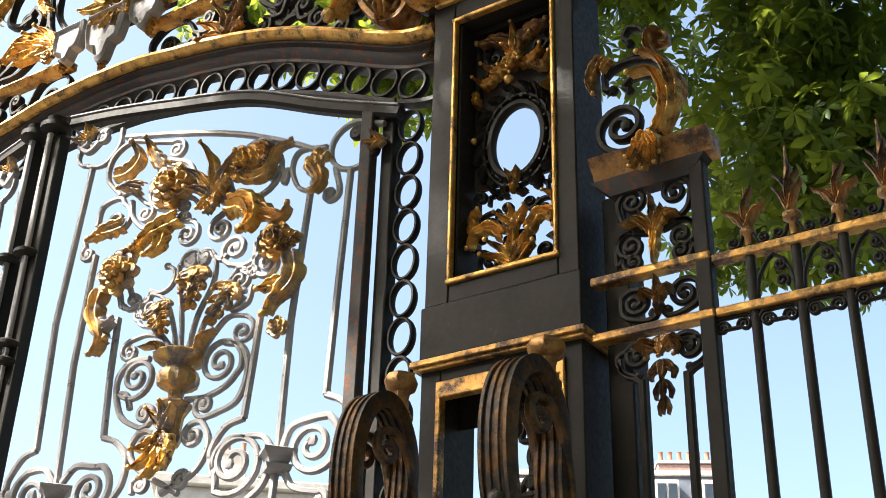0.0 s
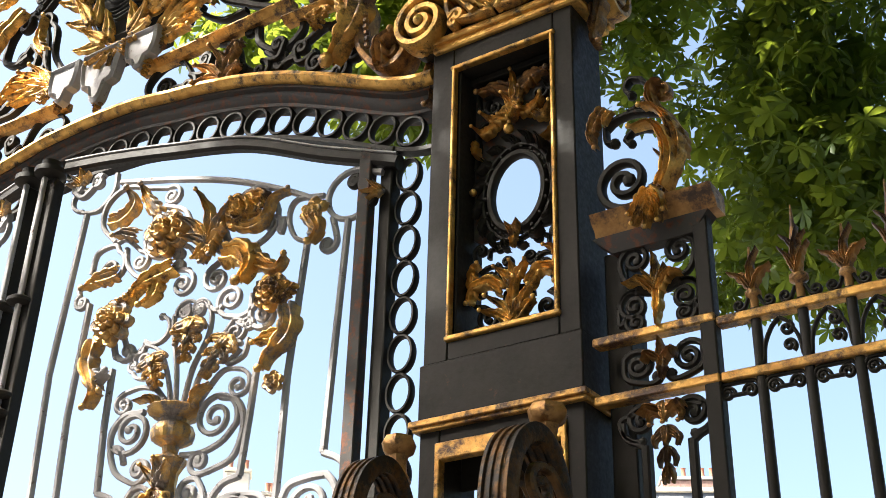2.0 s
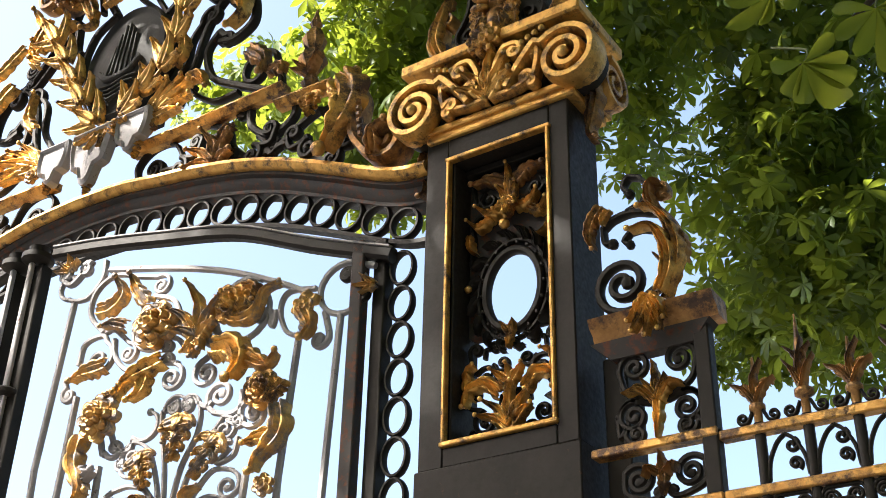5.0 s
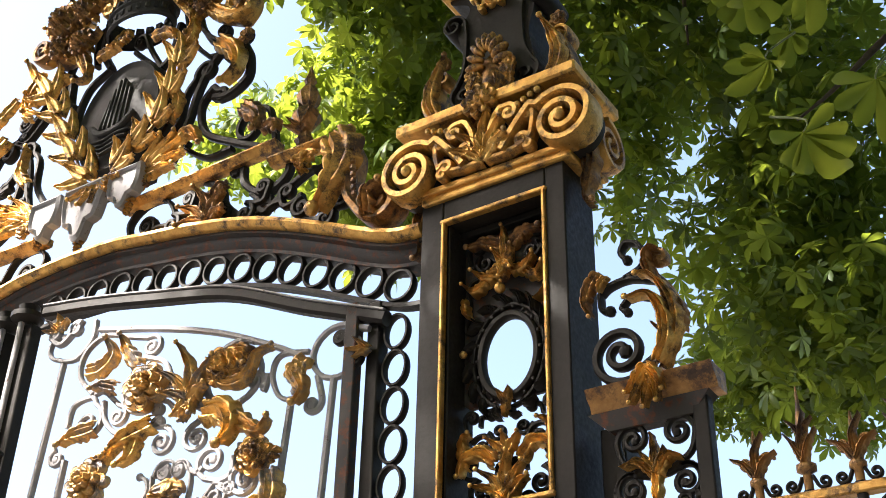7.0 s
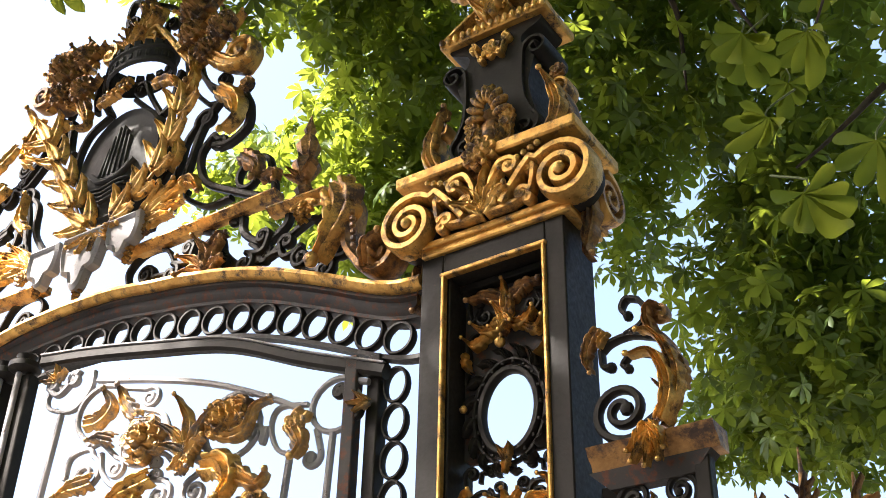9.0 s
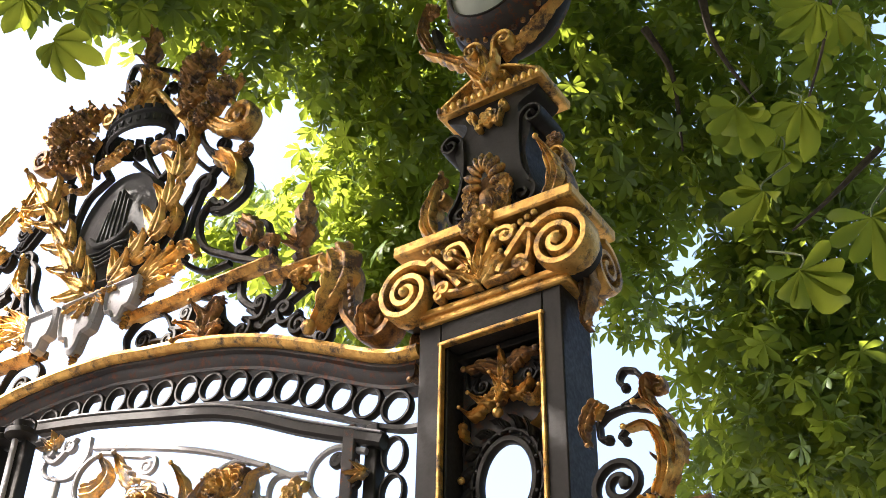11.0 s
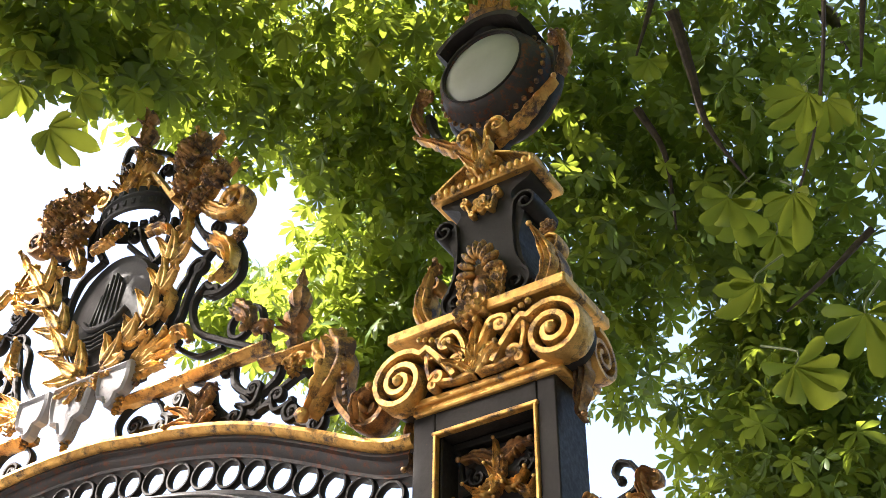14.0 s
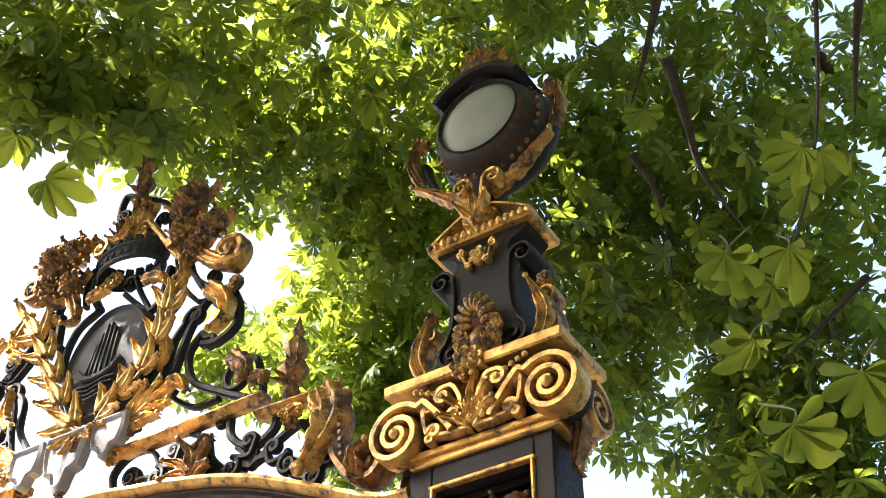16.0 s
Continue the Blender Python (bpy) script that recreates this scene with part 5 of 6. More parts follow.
# the other leaf
copy_thing(leaf, pose(-7.45, 4.06, 0, 0, 0, -7.2) @ Matrix.Diagonal((-1, 1, 1, 1)))

# ---- scrolled panel beside the pillar ----
side = thing("wrought_iron_screen", pose(-1.7, 4.02, 0), "narrow black iron screen with scrolls and gilded fleurons", "screen")
part("post", block(0.165, 0.225, -0.03, 0.03, 0.0, 4.175), IRON, side)
part("post", block(-0.27, -0.165, 0.10, 0.25, 0.0, 4.175), IRON, side)
for z in (3.735, 3.497):
    part("rail", block(-0.27, 0.225, -0.035, 0.03, z - 0.018, z + 0.018), GOLD_OLD, side, "browned gilded rail")
brk = moulding([(-0.235, 4.175), (0.02, 4.175), (0.275, 4.175)], [(-0.05, 0.0), (0.035, 0.0), (0.045, 0.03), (0.07, 0.05), (0.09, 0.085), (-0.05, 0.085)])
part("bracket_cornice", brk, BRONZE, side, "browned gilded bracket cornice")
sof = Shape()
sof.add([(-0.25, -0.04, 4.175), (0.24, -0.04, 4.175), (0.24, 0.05, 4.175), (-0.25, 0.05, 4.175), (-0.17, -0.025, 4.10), (0.17, -0.025, 4.10), (0.17, 0.04, 4.10), (-0.17, 0.04, 4.10)],
        [(0, 1, 2, 3), (4, 5, 6, 7), (0, 1, 5, 4), (1, 2, 6, 5), (2, 3, 7, 6), (3, 0, 4, 7)])
part("bracket_soffit", sof, IRON_RUST, side, "", 20)
part("fleuron", fan(0.03, 4.29, [270, 250, 290, 235, 305], [0.17, 0.16, 0.16, 0.13, 0.13], 0.035, -0.10, 0.03, 0.0, -15), GOLD, side, "gilded leaf clasp", 85)
for s in (-1, 1):
    X = lambda v: 0.006 + s * v
    a0 = lambda a: a if s > 0 else 180 - a
    curl2(side, S(X(0.09), 4.055, 0.068, a0(-20), 1.7, s), [(X(0.13), 3.965), (X(0.05), 3.915)][:1], S(X(0.04), 3.93, 0.02, a0(-60), 0.6, -s), 0.022, 0.03, 0.0)
    curl2(side, S(X(0.105), 3.86, 0.066, a0(80), 1.6, -s), [(X(0.03), 3.90)], S(X(0.02), 3.93, 0.015, a0(-90), 0.5, -s), 0.022, 0.03)
    curl2(side, S(X(0.10), 3.79, 0.046, a0(40), 1.5, -s)[:], [(X(0.165), 3.79), (X(0.17), 3.86)], S(X(0.105), 3.86, 0.066, a0(0), 0.3, s, 0.9), 0.02, 0.03)
    curl2(side, S(X(0.10), 3.615, 0.065, a0(30), 1.7, s), [(X(0.165), 3.66)][:0] + [(X(0.15), 3.57), (X(0.06), 3.535)], S(X(0.03), 3.56, 0.02, a0(-90), 0.8, -s), 0.022, 0.03)
    curl2(side, S(X(0.10), 3.40, 0.062, a0(150), 1.6, -s), [(X(0.165), 3.42)], S(X(0.10), 3.40, 0.085, a0(0), 0.25, -s, 0.95), 0.022, 0.03)
    iron(side, smooth([(X(0.175), 3.40), (X(0.165), 3.34), (X(0.115), 3.31), (X(0.09), 3.29)]), 0.024, 0.03)
    iron(side, [(X(0.09), 3.30), (X(0.09), 1.2), (X(0.09), 0.1)], 0.032, 0.034, name="bar")
    gilt(side, [(X(0.01), 3.90), (X(0.06), 3.95), (X(0.12), 3.93)], 0.026, y=-0.02)
    gilt(side, [(X(0.01), 3.41), (X(0.06), 3.43), (X(0.09), 3.40)], 0.024, y=-0.02, mat=BRONZE)
    gilt(side, [(X(0.01), 3.62), (X(0.05), 3.64), (X(0.06), 3.60)], 0.02, y=-0.02, mat=BRONZE)
part("fleuron", fan(0.006, 3.90, [90, 60, 120, 270], [0.15, 0.1, 0.1, 0.16], 0.026, -0.02, 0.02, 0.03), GOLD, side, "gilded fleuron", 85)
part("fleuron", fan(0.006, 3.61, [90, 270], [0.09, 0.08], 0.025, -0.02, 0.02, 0.02), BRONZE, side, "", 85)
part("pendant", husk(0.006, 3.44, 0.26, 0.10, -90, -0.02), BRONZE, side, "browned pendant", 85)
# console over the bracket
curl(side, [(0.114, 4.449), (0.075, 4.391), (-0.006, 4.344)], S(-0.11, 4.42, 0.13, -70, 1.8, -1), 0.036, 0.05)
curl(side, [(0.118, 4.448), (0.088, 4.579), (-0.005, 4.638)], smooth([(-0.067, 4.642), (-0.095, 4.609), (-0.069, 4.587)]), 0.024, 0.045)
curl(side, [(0.073, 4.689), (-0.048, 4.732), (-0.138, 4.724)], smooth([(-0.184, 4.693), (-0.178, 4.627), (-0.143, 4.612)]), 0.028, 0.05)
curl(side, [(-0.073, 4.739), (0.001, 4.77), (0.021, 4.83)], smooth([(-0.01, 4.887), (-0.06, 4.903), (-0.084, 4.862), (-0.056, 4.821)]), 0.026, 0.05)
curl(side, [(0.058, 4.308), (0.109, 4.402), (0.146, 4.509), (0.117, 4.633), (0.052, 4.729)], smooth([(0.038, 4.798), (0.061, 4.825), (0.099, 4.811), (0.105, 4.772), (0.081, 4.774)]), 0.034, 0.055, mat=BRONZE)
gilt(side, [(0.077, 4.31), (0.124, 4.41), (0.139, 4.51), (0.111, 4.617), (0.049, 4.696), (0.005, 4.699)], 0.042, y=-0.05, relief=0.03, lobes=7, tip=0.03, mat=GOLD_OLD)
gilt(side, [(0.068, 4.312), (0.109, 4.402), (0.109, 4.499), (0.064, 4.585), (-0.025, 4.58)], 0.040, y=-0.075, relief=0.03, lobes=5, tip=0.05)
gilt(side, [(0.089, 4.336), (0.096, 4.417), (0.059, 4.473)], 0.024, y=-0.06, relief=0.02, tip=0.03)
gilt(side, [(0.157, 4.437), (0.165, 4.533), (0.139, 4.609)], 0.022, y=-0.02, relief=0.02, lobes=5, mat=BRONZE)
gilt(side, [(0.05, 4.704), (0.038, 4.772), (0.06, 4.818), (0.103, 4.799)], 0.026, y=-0.04, relief=0.025, tip=0.03, mat=BRONZE)
gilt(side, [(-0.183, 4.79), (-0.217, 4.737), (-0.233, 4.655), (-0.202, 4.57)], 0.034, y=-0.03, relief=0.025, lobes=6, mat=BRONZE)
gilt(side, [(-0.148, 4.761), (-0.166, 4.722), (-0.164, 4.675)], 0.024, y=-0.03, relief=0.02, mat=GOLD_OLD)

# ---- fence ----
fence = thing("iron_fence", pose(-1.7, 4.02, 0), "black iron park fence with spear finials and browned rails", "fence")
for z in (3.715, 3.497):
    part("rail", block(0.225, 4.2, -0.028, 0.028, z - 0.018, z + 0.018), GOLD_OLD, fence, "browned gilded rail")
part("rail", block(0.225, 4.2, -0.02, 0.02, 0.2, 0.24), IRON, fence)
PITCH = 0.170
shared = {}


def repeat(name, key, build, mat, x, parent):
    if key not in shared:
        shared[key] = part(name, build(), mat, parent, "", 85)
        ob = shared[key]
    else:
        ob = shared[key].copy()
        scene.collection.objects.link(ob)
    ob.location = (x, 0, 0)


def fleur_top():
    s = turned([(0.016, 3.72), (0.016, 3.78), (0.03, 3.79), (0.03, 3.805), (0.018, 3.82), (0.02, 3.84), (0.004, 3.99)], 0, 0, 0, 10)
    fan(0, 3.81, [90, 58, 122], [0.17, 0.12, 0.12], 0.018, -0.01, 0.016, 0.02, 30, s, 4)
    for k in (-1, 1):
        ribbon(S(k * 0.035, 3.875, 0.03, 0, 1.2, k), 0.012, 0.02, 0, shape=s)
    return s


def spear_top():
    s = turned([(0.016, 3.72), (0.016, 3.80), (0.035, 3.81), (0.035, 3.83), (0.018, 3.84), (0.024, 3.87), (0.028, 3.91), (0.016, 3.99), (0.009, 4.04), (0.003, 4.12)], 0, 0, 0, 10)
    fan(0, 3.83, [90, 70, 110], [0.19, 0.13, 0.13], 0.016, -0.02, 0.014, 0.01, 14, s, 5)
    fan(0, 3.93, [62, 118], 0.08, 0.014, -0.015, 0.01, 0.01, 20, s, 3)
    return s


def base_scrolls():
    s = Shape()
    for k in (-1, 1):
        ribbon(smooth([(k * 0.018, 3.79), (k * 0.03, 3.76)])[:-1] + S(k * 0.055, 3.765, 0.026, 180 if k > 0 else 0, 1.4, k), 0.012, 0.022, 0, shape=s)
    return s


def hanging_scrolls():
    s = Shape()
    mid = PITCH / 2
    for k in (-1, 1):
        path = [np.array(q) for q in S(mid + k * 0.042, 3.437, 0.028, 200 if k > 0 else -20, 1.7, -k)]
        ribbon(path, 0.012, 0.024, 0, shape=s)
        ribbon(smooth([(mid + k * 0.072, 3.44), (mid + k * 0.06, 3.47), (mid, 3.474)]), 0.012, 0.024, 0, shape=s)
    ribbon([(mid - 0.03, 3.43), (mid + 0.03, 3.43)], 0.012, 0.024, 0, shape=s)
    return s


def arch_scrolls():
    s = Shape()
    mid = PITCH / 2
    for k in (-1, 1):
        ribbon(smooth([(mid + k * 0.07, 3.53), (mid + k * 0.06, 3.60), (mid + k * 0.03, 3.66), (mid, 3.685)]), 0.013, 0.024, 0, shape=s)
    ribbon(S(mid + 0.02, 3.64, 0.026, 60, 1.3, -1), 0.014, 0.024, 0, shape=s)
    ribbon(S(mid + 0.025, 3.575, 0.026, -60, 1.3, 1), 0.014, 0.024, 0, shape=s)
    return s


for k in range(22):
    x = 0.367 + k * PITCH
    if x < 4.1:
        repeat("rod", "rod", lambda: ribbon([(0, 0.05), (0, 1.8), (0, 3.74)], 0.034, 0.034), IRON, x, fence)
        repeat("spearhead", "spear" if k % 2 else "fleur", spear_top if k % 2 else fleur_top, BRONZE, x, fence)
        repeat("base_scroll", "base", base_scrolls, IRON, x, fence)
        repeat("hanging_scroll", "hang", hanging_scrolls, IRON, x - PITCH, fence)
        if k % 2 == 0 or k % 3:
            repeat("arch_scroll", "archs", arch_scrolls, IRON, x, fence)

# ---- scroll consoles low on the pillar ----
console = thing("scroll_console", pose(-2.73, 3.985, 0.15) @ Matrix.Diagonal((1.08, 1.1, 1.0, 1)), "dark browned scroll console with bud finial on gate pillar", "console", "pillar consoles")


def bracket_shape(width, grow, dx=0.0):
    """A bracket that leaves the wall, rises and rolls over forward; drawn in depth and height."""
    path = smooth([(0.0, 1.9), (-0.10, 2.4), (-0.13, 2.75)])[:-1] + smooth([(-0.13, 2.75), (-0.13, 2.96), (-0.20, 3.10), (-0.29, 3.13), (-0.39, 3.05), (-0.44, 2.88), (-0.43, 2.64), (-0.36, 2.46)])
    s = ribbon(path, grow, width, dx)
    s.v = [(y, x, z) for x, y, z in s.v]
    return s


part("scroll", bracket_shape(0.10, 0.05), DARK_BRONZE, console)
for dx in (-0.042, -0.014, 0.014, 0.042):
    part("ridge", bracket_shape(0.02, 0.064, dx), DARK_BRONZE, console)
for k in range(7):
    a = k / 6
    part("boss", knob(0, -0.452 + 0.10 * (1 - a) ** 2, 3.06 - 0.55 * a, 0.024, 1.2, 0.8, 1.3), DARK_BRONZE, console)
part("finial", turned([(0.05, 0.0), (0.034, 0.03), (0.03, 0.07), (0.036, 0.10), (0.056, 0.115), (0.064, 0.145), (0.05, 0.175), (0.0, 0.19)], 0, -0.16, 3.11, 16, None, 0.07, 6), BRONZE, console, "worn gilded bud finial")
for dx in (-0.05, 0.05):
    inner = ribbon(smooth([(-0.10, 2.66), (-0.16, 2.92), (-0.26, 3.02)])[:-1] + S(-0.29, 2.93, 0.08, 60, 1.3, 1), 0.03, 0.03, dx)
    inner.v = [(y, x, z) for x, y, z in inner.v]
    part("inner_curl", inner, DARK_BRONZE, console)
copy_thing(console, pose(-2.06, 3.985, 0.15) @ Matrix.Diagonal((1.08, 1.1, 1.0, 1)))
# ironwork inside the lower panel
for sx in (-1, 1):
    curl2(pillar, S(-0.015 + sx * 0.12, 3.12, 0.08, 90, 1.5, sx), [(-0.015 + sx * 0.02, 3.20)], S(-0.015 + sx * 0.10, 3.29, 0.05, 180 if sx > 0 else 0, 1.3, -sx), 0.024, 0.03, 0.14)
    curl2(pillar, S(-0.015 + sx * 0.13, 2.90, 0.085, 90, 1.5, sx), [(-0.015 + sx * 0.02, 2.98)], S(-0.015 + sx * 0.06, 3.02, 0.03, 180 if sx > 0 else 0, 1.0, -sx), 0.024, 0.03, 0.14)

# ---- horse chestnut trees ----
def leaflet(length, width, fold, droop, rows=4, pleat=0.0):
    """One leaflet along +x, widest past its middle with a blunt tip, folded at the midrib."""
    v, f = [], []
    for i in range(rows + 1):
        u = i / rows
        w = width * float(np.interp(u, (0, 0.12, 0.3, 0.55, 0.75, 0.9, 1.0), (0.06, 0.2, 0.55, 0.92, 1.0, 0.72, 0.08)))
        z = -droop * length * u * u
        p = pleat * length * (i % 2)
        v += [(u * length + w * 0.35 * (pleat > 0), -w, z + fold * w + p), (u * length, 0, z), (u * length + w * 0.35 * (pleat > 0), w, z + fold * w + p)]
    for i in range(rows):
        a = i * 3
        f += [(a, a + 1, a + 4, a + 3), (a + 1, a + 2, a + 5, a + 4)]
    return v, f


def palmate(size, rng, rows=3):
    """A hand of five to seven leaflets round the stalk's end, in its own plane."""
    v, f = [], []
    n = rng.choice((5, 6, 7))
    for k in range(n):
        a = (k / (n - 1) - 0.5) * radians(255)
        le = size * (1 - 0.36 * abs(k / (n - 1) - 0.5) * 2) * rng.uniform(0.9, 1.08)
        lv, lf = leaflet(le, le * 0.20, rng.uniform(0.1, 0.45), rng.uniform(0.1, 0.6), rows)
        c, s = math.cos(a), math.sin(a)
        o = len(v)
        v += [(x * c - y * s, x * s + y * c, z) for x, y, z in lv]
        f += [tuple(i + o for i in q) for q in lf]
    return np.array(v), f


RNG = random.Random(11)
KINDS = [palmate(1.0, RNG, 4) for _ in range(10)]
ROUGH = [palmate(1.0, RNG, 3) for _ in range(8)]


def foliage(name, clumps, size, mat, parent, seed, tilt=55, kinds=KINDS):
    """Many leaves scattered through ellipsoids: (centre, radii, count)."""
    rng = np.random.default_rng(seed)
    vs, fs, off = [], [], 0
    for centre, radii, count in clumps:
        for _ in range(count):
            d = rng.normal(size=3)
            d *= rng.random() ** 0.4 / np.linalg.norm(d)
            p = np.array(centre) + d * np.array(radii)
            kv, kf = kinds[rng.integers(len(kinds))]
            m = Euler((radians(rng.normal(0, tilt * 0.5)), radians(25 + rng.normal(0, tilt * 0.5)), rng.random() * 6.283)).to_matrix()
            vs.append(kv @ np.array(m).T * size * rng.uniform(0.7, 1.25) + p)
            fs += [tuple(i + off for i in q) for q in kf]
            off += len(kv)
    me = bpy.data.meshes.new(name)
    me.from_pydata(np.concatenate(vs).tolist(), [], fs)
    me.polygons.foreach_set("use_smooth", [True] * len(me.polygons))
    me.materials.append(mat)
    ob = new(name, me)
    ob.parent = parent
    return tagged(ob, kind="stuff")


def tube(points, r0, r1, n=8, wobble=0.0, seed=0):
    rng = np.random.default_rng(seed)
    p = [np.array(q, float) for q in points]
    p = smooth(p, max(0.05, math.dist(points[0], points[-1]) / 24))
    s = Shape()
    verts, faces = [], []
    m = len(p)
    for i, q in enumerate(p):
        t = p[min(i + 1, m - 1)] - p[max(i - 1, 0)]
        t /= np.linalg.norm(t)
        a = np.cross(t, (0.31, 0.87, 0.2))
        a /= np.linalg.norm(a)
        b = np.cross(t, a)
        r = r0 + (r1 - r0) * i / (m - 1)
        for k in range(n):
            g = 2 * math.pi * k / n
            verts.append(q + (a * math.cos(g) + b * math.sin(g)) * r * (1 + wobble * rng.uniform(-1, 1)))
    for i in range(m - 1):
        for k in range(n):
            j = (k + 1) % n
            faces.append((i * n + k, i * n + j, (i + 1) * n + j, (i + 1) * n + k))
    faces += [tuple(range(n)), tuple(range((m - 1) * n, m * n))]
    return s.add(verts, faces)


tree = thing("chestnut_tree", pose(0, 0, 0), "large horse chestnut in full leaf behind the gate", "tree")
TREE_AT = (1.2, 11.0)
part("trunk", tube([(*TREE_AT, -0.1), (1.15, 10.9, 2.0), (1.0, 10.7, 4.2), (0.7, 10.4, 7.0), (0.2, 10.0, 11.0)], 0.42, 0.12, 14, 0.06), BARK, tree)
FAR = [
    ((-5.65, 7.49, 10.77), (0.9, 1.4, 1.2), 420),
    ((-6.56, 8.62, 10.62), (0.8, 1.3, 0.7), 320),
    ((-8.24, 9.13, 11.18), (1.15, 1.2, 0.45), 320),
    ((-9.12, 8.95, 11.35), (0.9, 1.0, 0.45), 180),
    ((-6.25, 8.36, 9.5), (0.9, 1.2, 0.9), 320),
    ((-5.56, 6.39, 11.01), (1.0, 1.3, 0.6), 320),
    ((-5.34, 5.24, 10.57), (1.3, 1.5, 0.8), 420),
    ((-5.96, 4.95, 10.3), (0.8, 1.2, 0.7), 260),
    ((-4.9, 7.19, 11.49), (1.3, 1.5, 1.5), 480),
    ((-5.64, 8.28, 10.8), (1.2, 1.5, 1.3), 420),
    ((-4.66, 5.7, 11.36), (1.8, 1.5, 1.2), 520),
    ((-3.46, 7.42, 11.29), (1.5, 1.5, 1.5), 520),
    ((-3.49, 7.97, 10.03), (1.0, 1.4, 1.4), 480),
    ((-2.57, 7.51, 10.14), (1.4, 1.5, 1.5), 520),
    ((-3.48, 8.74, 10.01), (0.5, 0.8, 0.5), 130),
    ((-2.3, 8.57, 9.08), (0.75, 1.2, 1.0), 260),
    ((-2.63, 9.05, 8.32), (0.45, 0.9, 0.8), 110),
    ((-1.69, 8.14, 8.97), (1.2, 1.3, 1.5), 380),
    ((-1.99, 8.83, 7.99), (0.95, 1.2, 1.1), 250),
    ((-0.87, 7.04, 9.58), (1.3, 1.4, 1.4), 290),
    ((-1.62, 7.24, 10.65), (1.4, 1.4, 1.3), 320),
    ((-2.7, 9.87, 7.78), (0.9, 1.2, 0.8), 150),
    ((-2.25, 9.62, 7.39), (1.0, 1.2, 0.8), 190),
    ((-3.84, 8.92, 9.25), (0.7, 1.0, 0.9), 260),
    ((-2.62, 9.2, 7.68), (0.95, 1.3, 1.1), 270),
    ((-2.14, 9.06, 7.14), (1.0, 1.3, 1.0), 270),
    ((-3.19, 10.84, 7.64), (0.7, 1.0, 0.45), 180),
    ((-3.54, 10.68, 7.42), (0.8, 0.9, 0.42), 170),
    ((-2.63, 11.01, 7.24), (0.8, 0.9, 0.5), 190),
    ((-6.71, 8.05, 9.87), (1.0, 1.2, 0.8), 260),
    ((-6.65, 8.64, 9.28), (0.7, 1.0, 0.6), 160),
]
foliage("crown", [(c, r, int(n * (1.0 if c[2] < 7.9 else 1.25 if c[2] < 8.9 else 0.8))) for c, r, n in FAR], 0.19, LEAF, tree, 5, 80)
for n, pts in enumerate((((-1.51, 5.54, 10.72), (-1.95, 5.85, 9.89), (-2.22, 5.99, 9.42)), ((-1.9, 6.02, 9.76), (-1.92, 6.29, 9.38), (-1.94, 6.54, 9.0), (-1.81, 6.91, 8.64)),
                         ((-0.28, 5.65, 9.55), (-0.52, 5.89, 9.06), (-0.74, 6.26, 8.68)), ((-2.52, 6.63, 9.58), (-2.45, 6.94, 9.28), (-2.58, 7.34, 8.82)),
                         ((-1.02, 6.71, 7.69), (-1.42, 6.65, 7.36), (-1.65, 6.61, 7.2)))):
    part("limb", tube(pts, 0.06 - 0.008 * n, 0.008, 8, 0.08, n), BARK, tree)
part("limb", tube([(0.9, 10.6, 5.0), (0.0, 9.6, 8.0), (-0.8, 8.6, 10.5), (-1.6, 7.6, 12.5)], 0.20, 0.06, 10, 0.06, 9), BARK, tree)
part("limb", tube([(0.7, 10.4, 7.0), (-1.4, 10.2, 9.5), (-4.0, 10.0, 11.0)], 0.16, 0.04, 10, 0.06, 10), BARK, tree)

# street-side tree; its upper crown is unseen and placed to shade the gate
tree2 = thing("chestnut_tree", pose(0, 0, 0), "overhanging horse chestnut with drooping leaves, unseen upper crown added for shade", "tree")
part("trunk", tube([(3.6, -3.6, -0.1), (3.5, -3.5, 3.0), (3.0, -3.0, 6.5), (1.5, -1.8, 10.5), (0.5, -1.0, 13.0)], 0.45, 0.14, 14, 0.06), BARK, tree2)
part("limb", tube([(3.2, -3.2, 5.5), (1.0, -1.0, 9.0), (-2.0, 0.8, 11.5), (-5.0, 1.8, 12.3)], 0.22, 0.05, 10, 0.06, 3), BARK, tree2)
part("limb", tube([(3.0, -3.0, 6.5), (3.0, 0.5, 9.5), (1.5, 4.0, 11.8), (0.0, 7.0, 12.4)], 0.2, 0.05, 10, 0.06, 4), BARK, tree2)
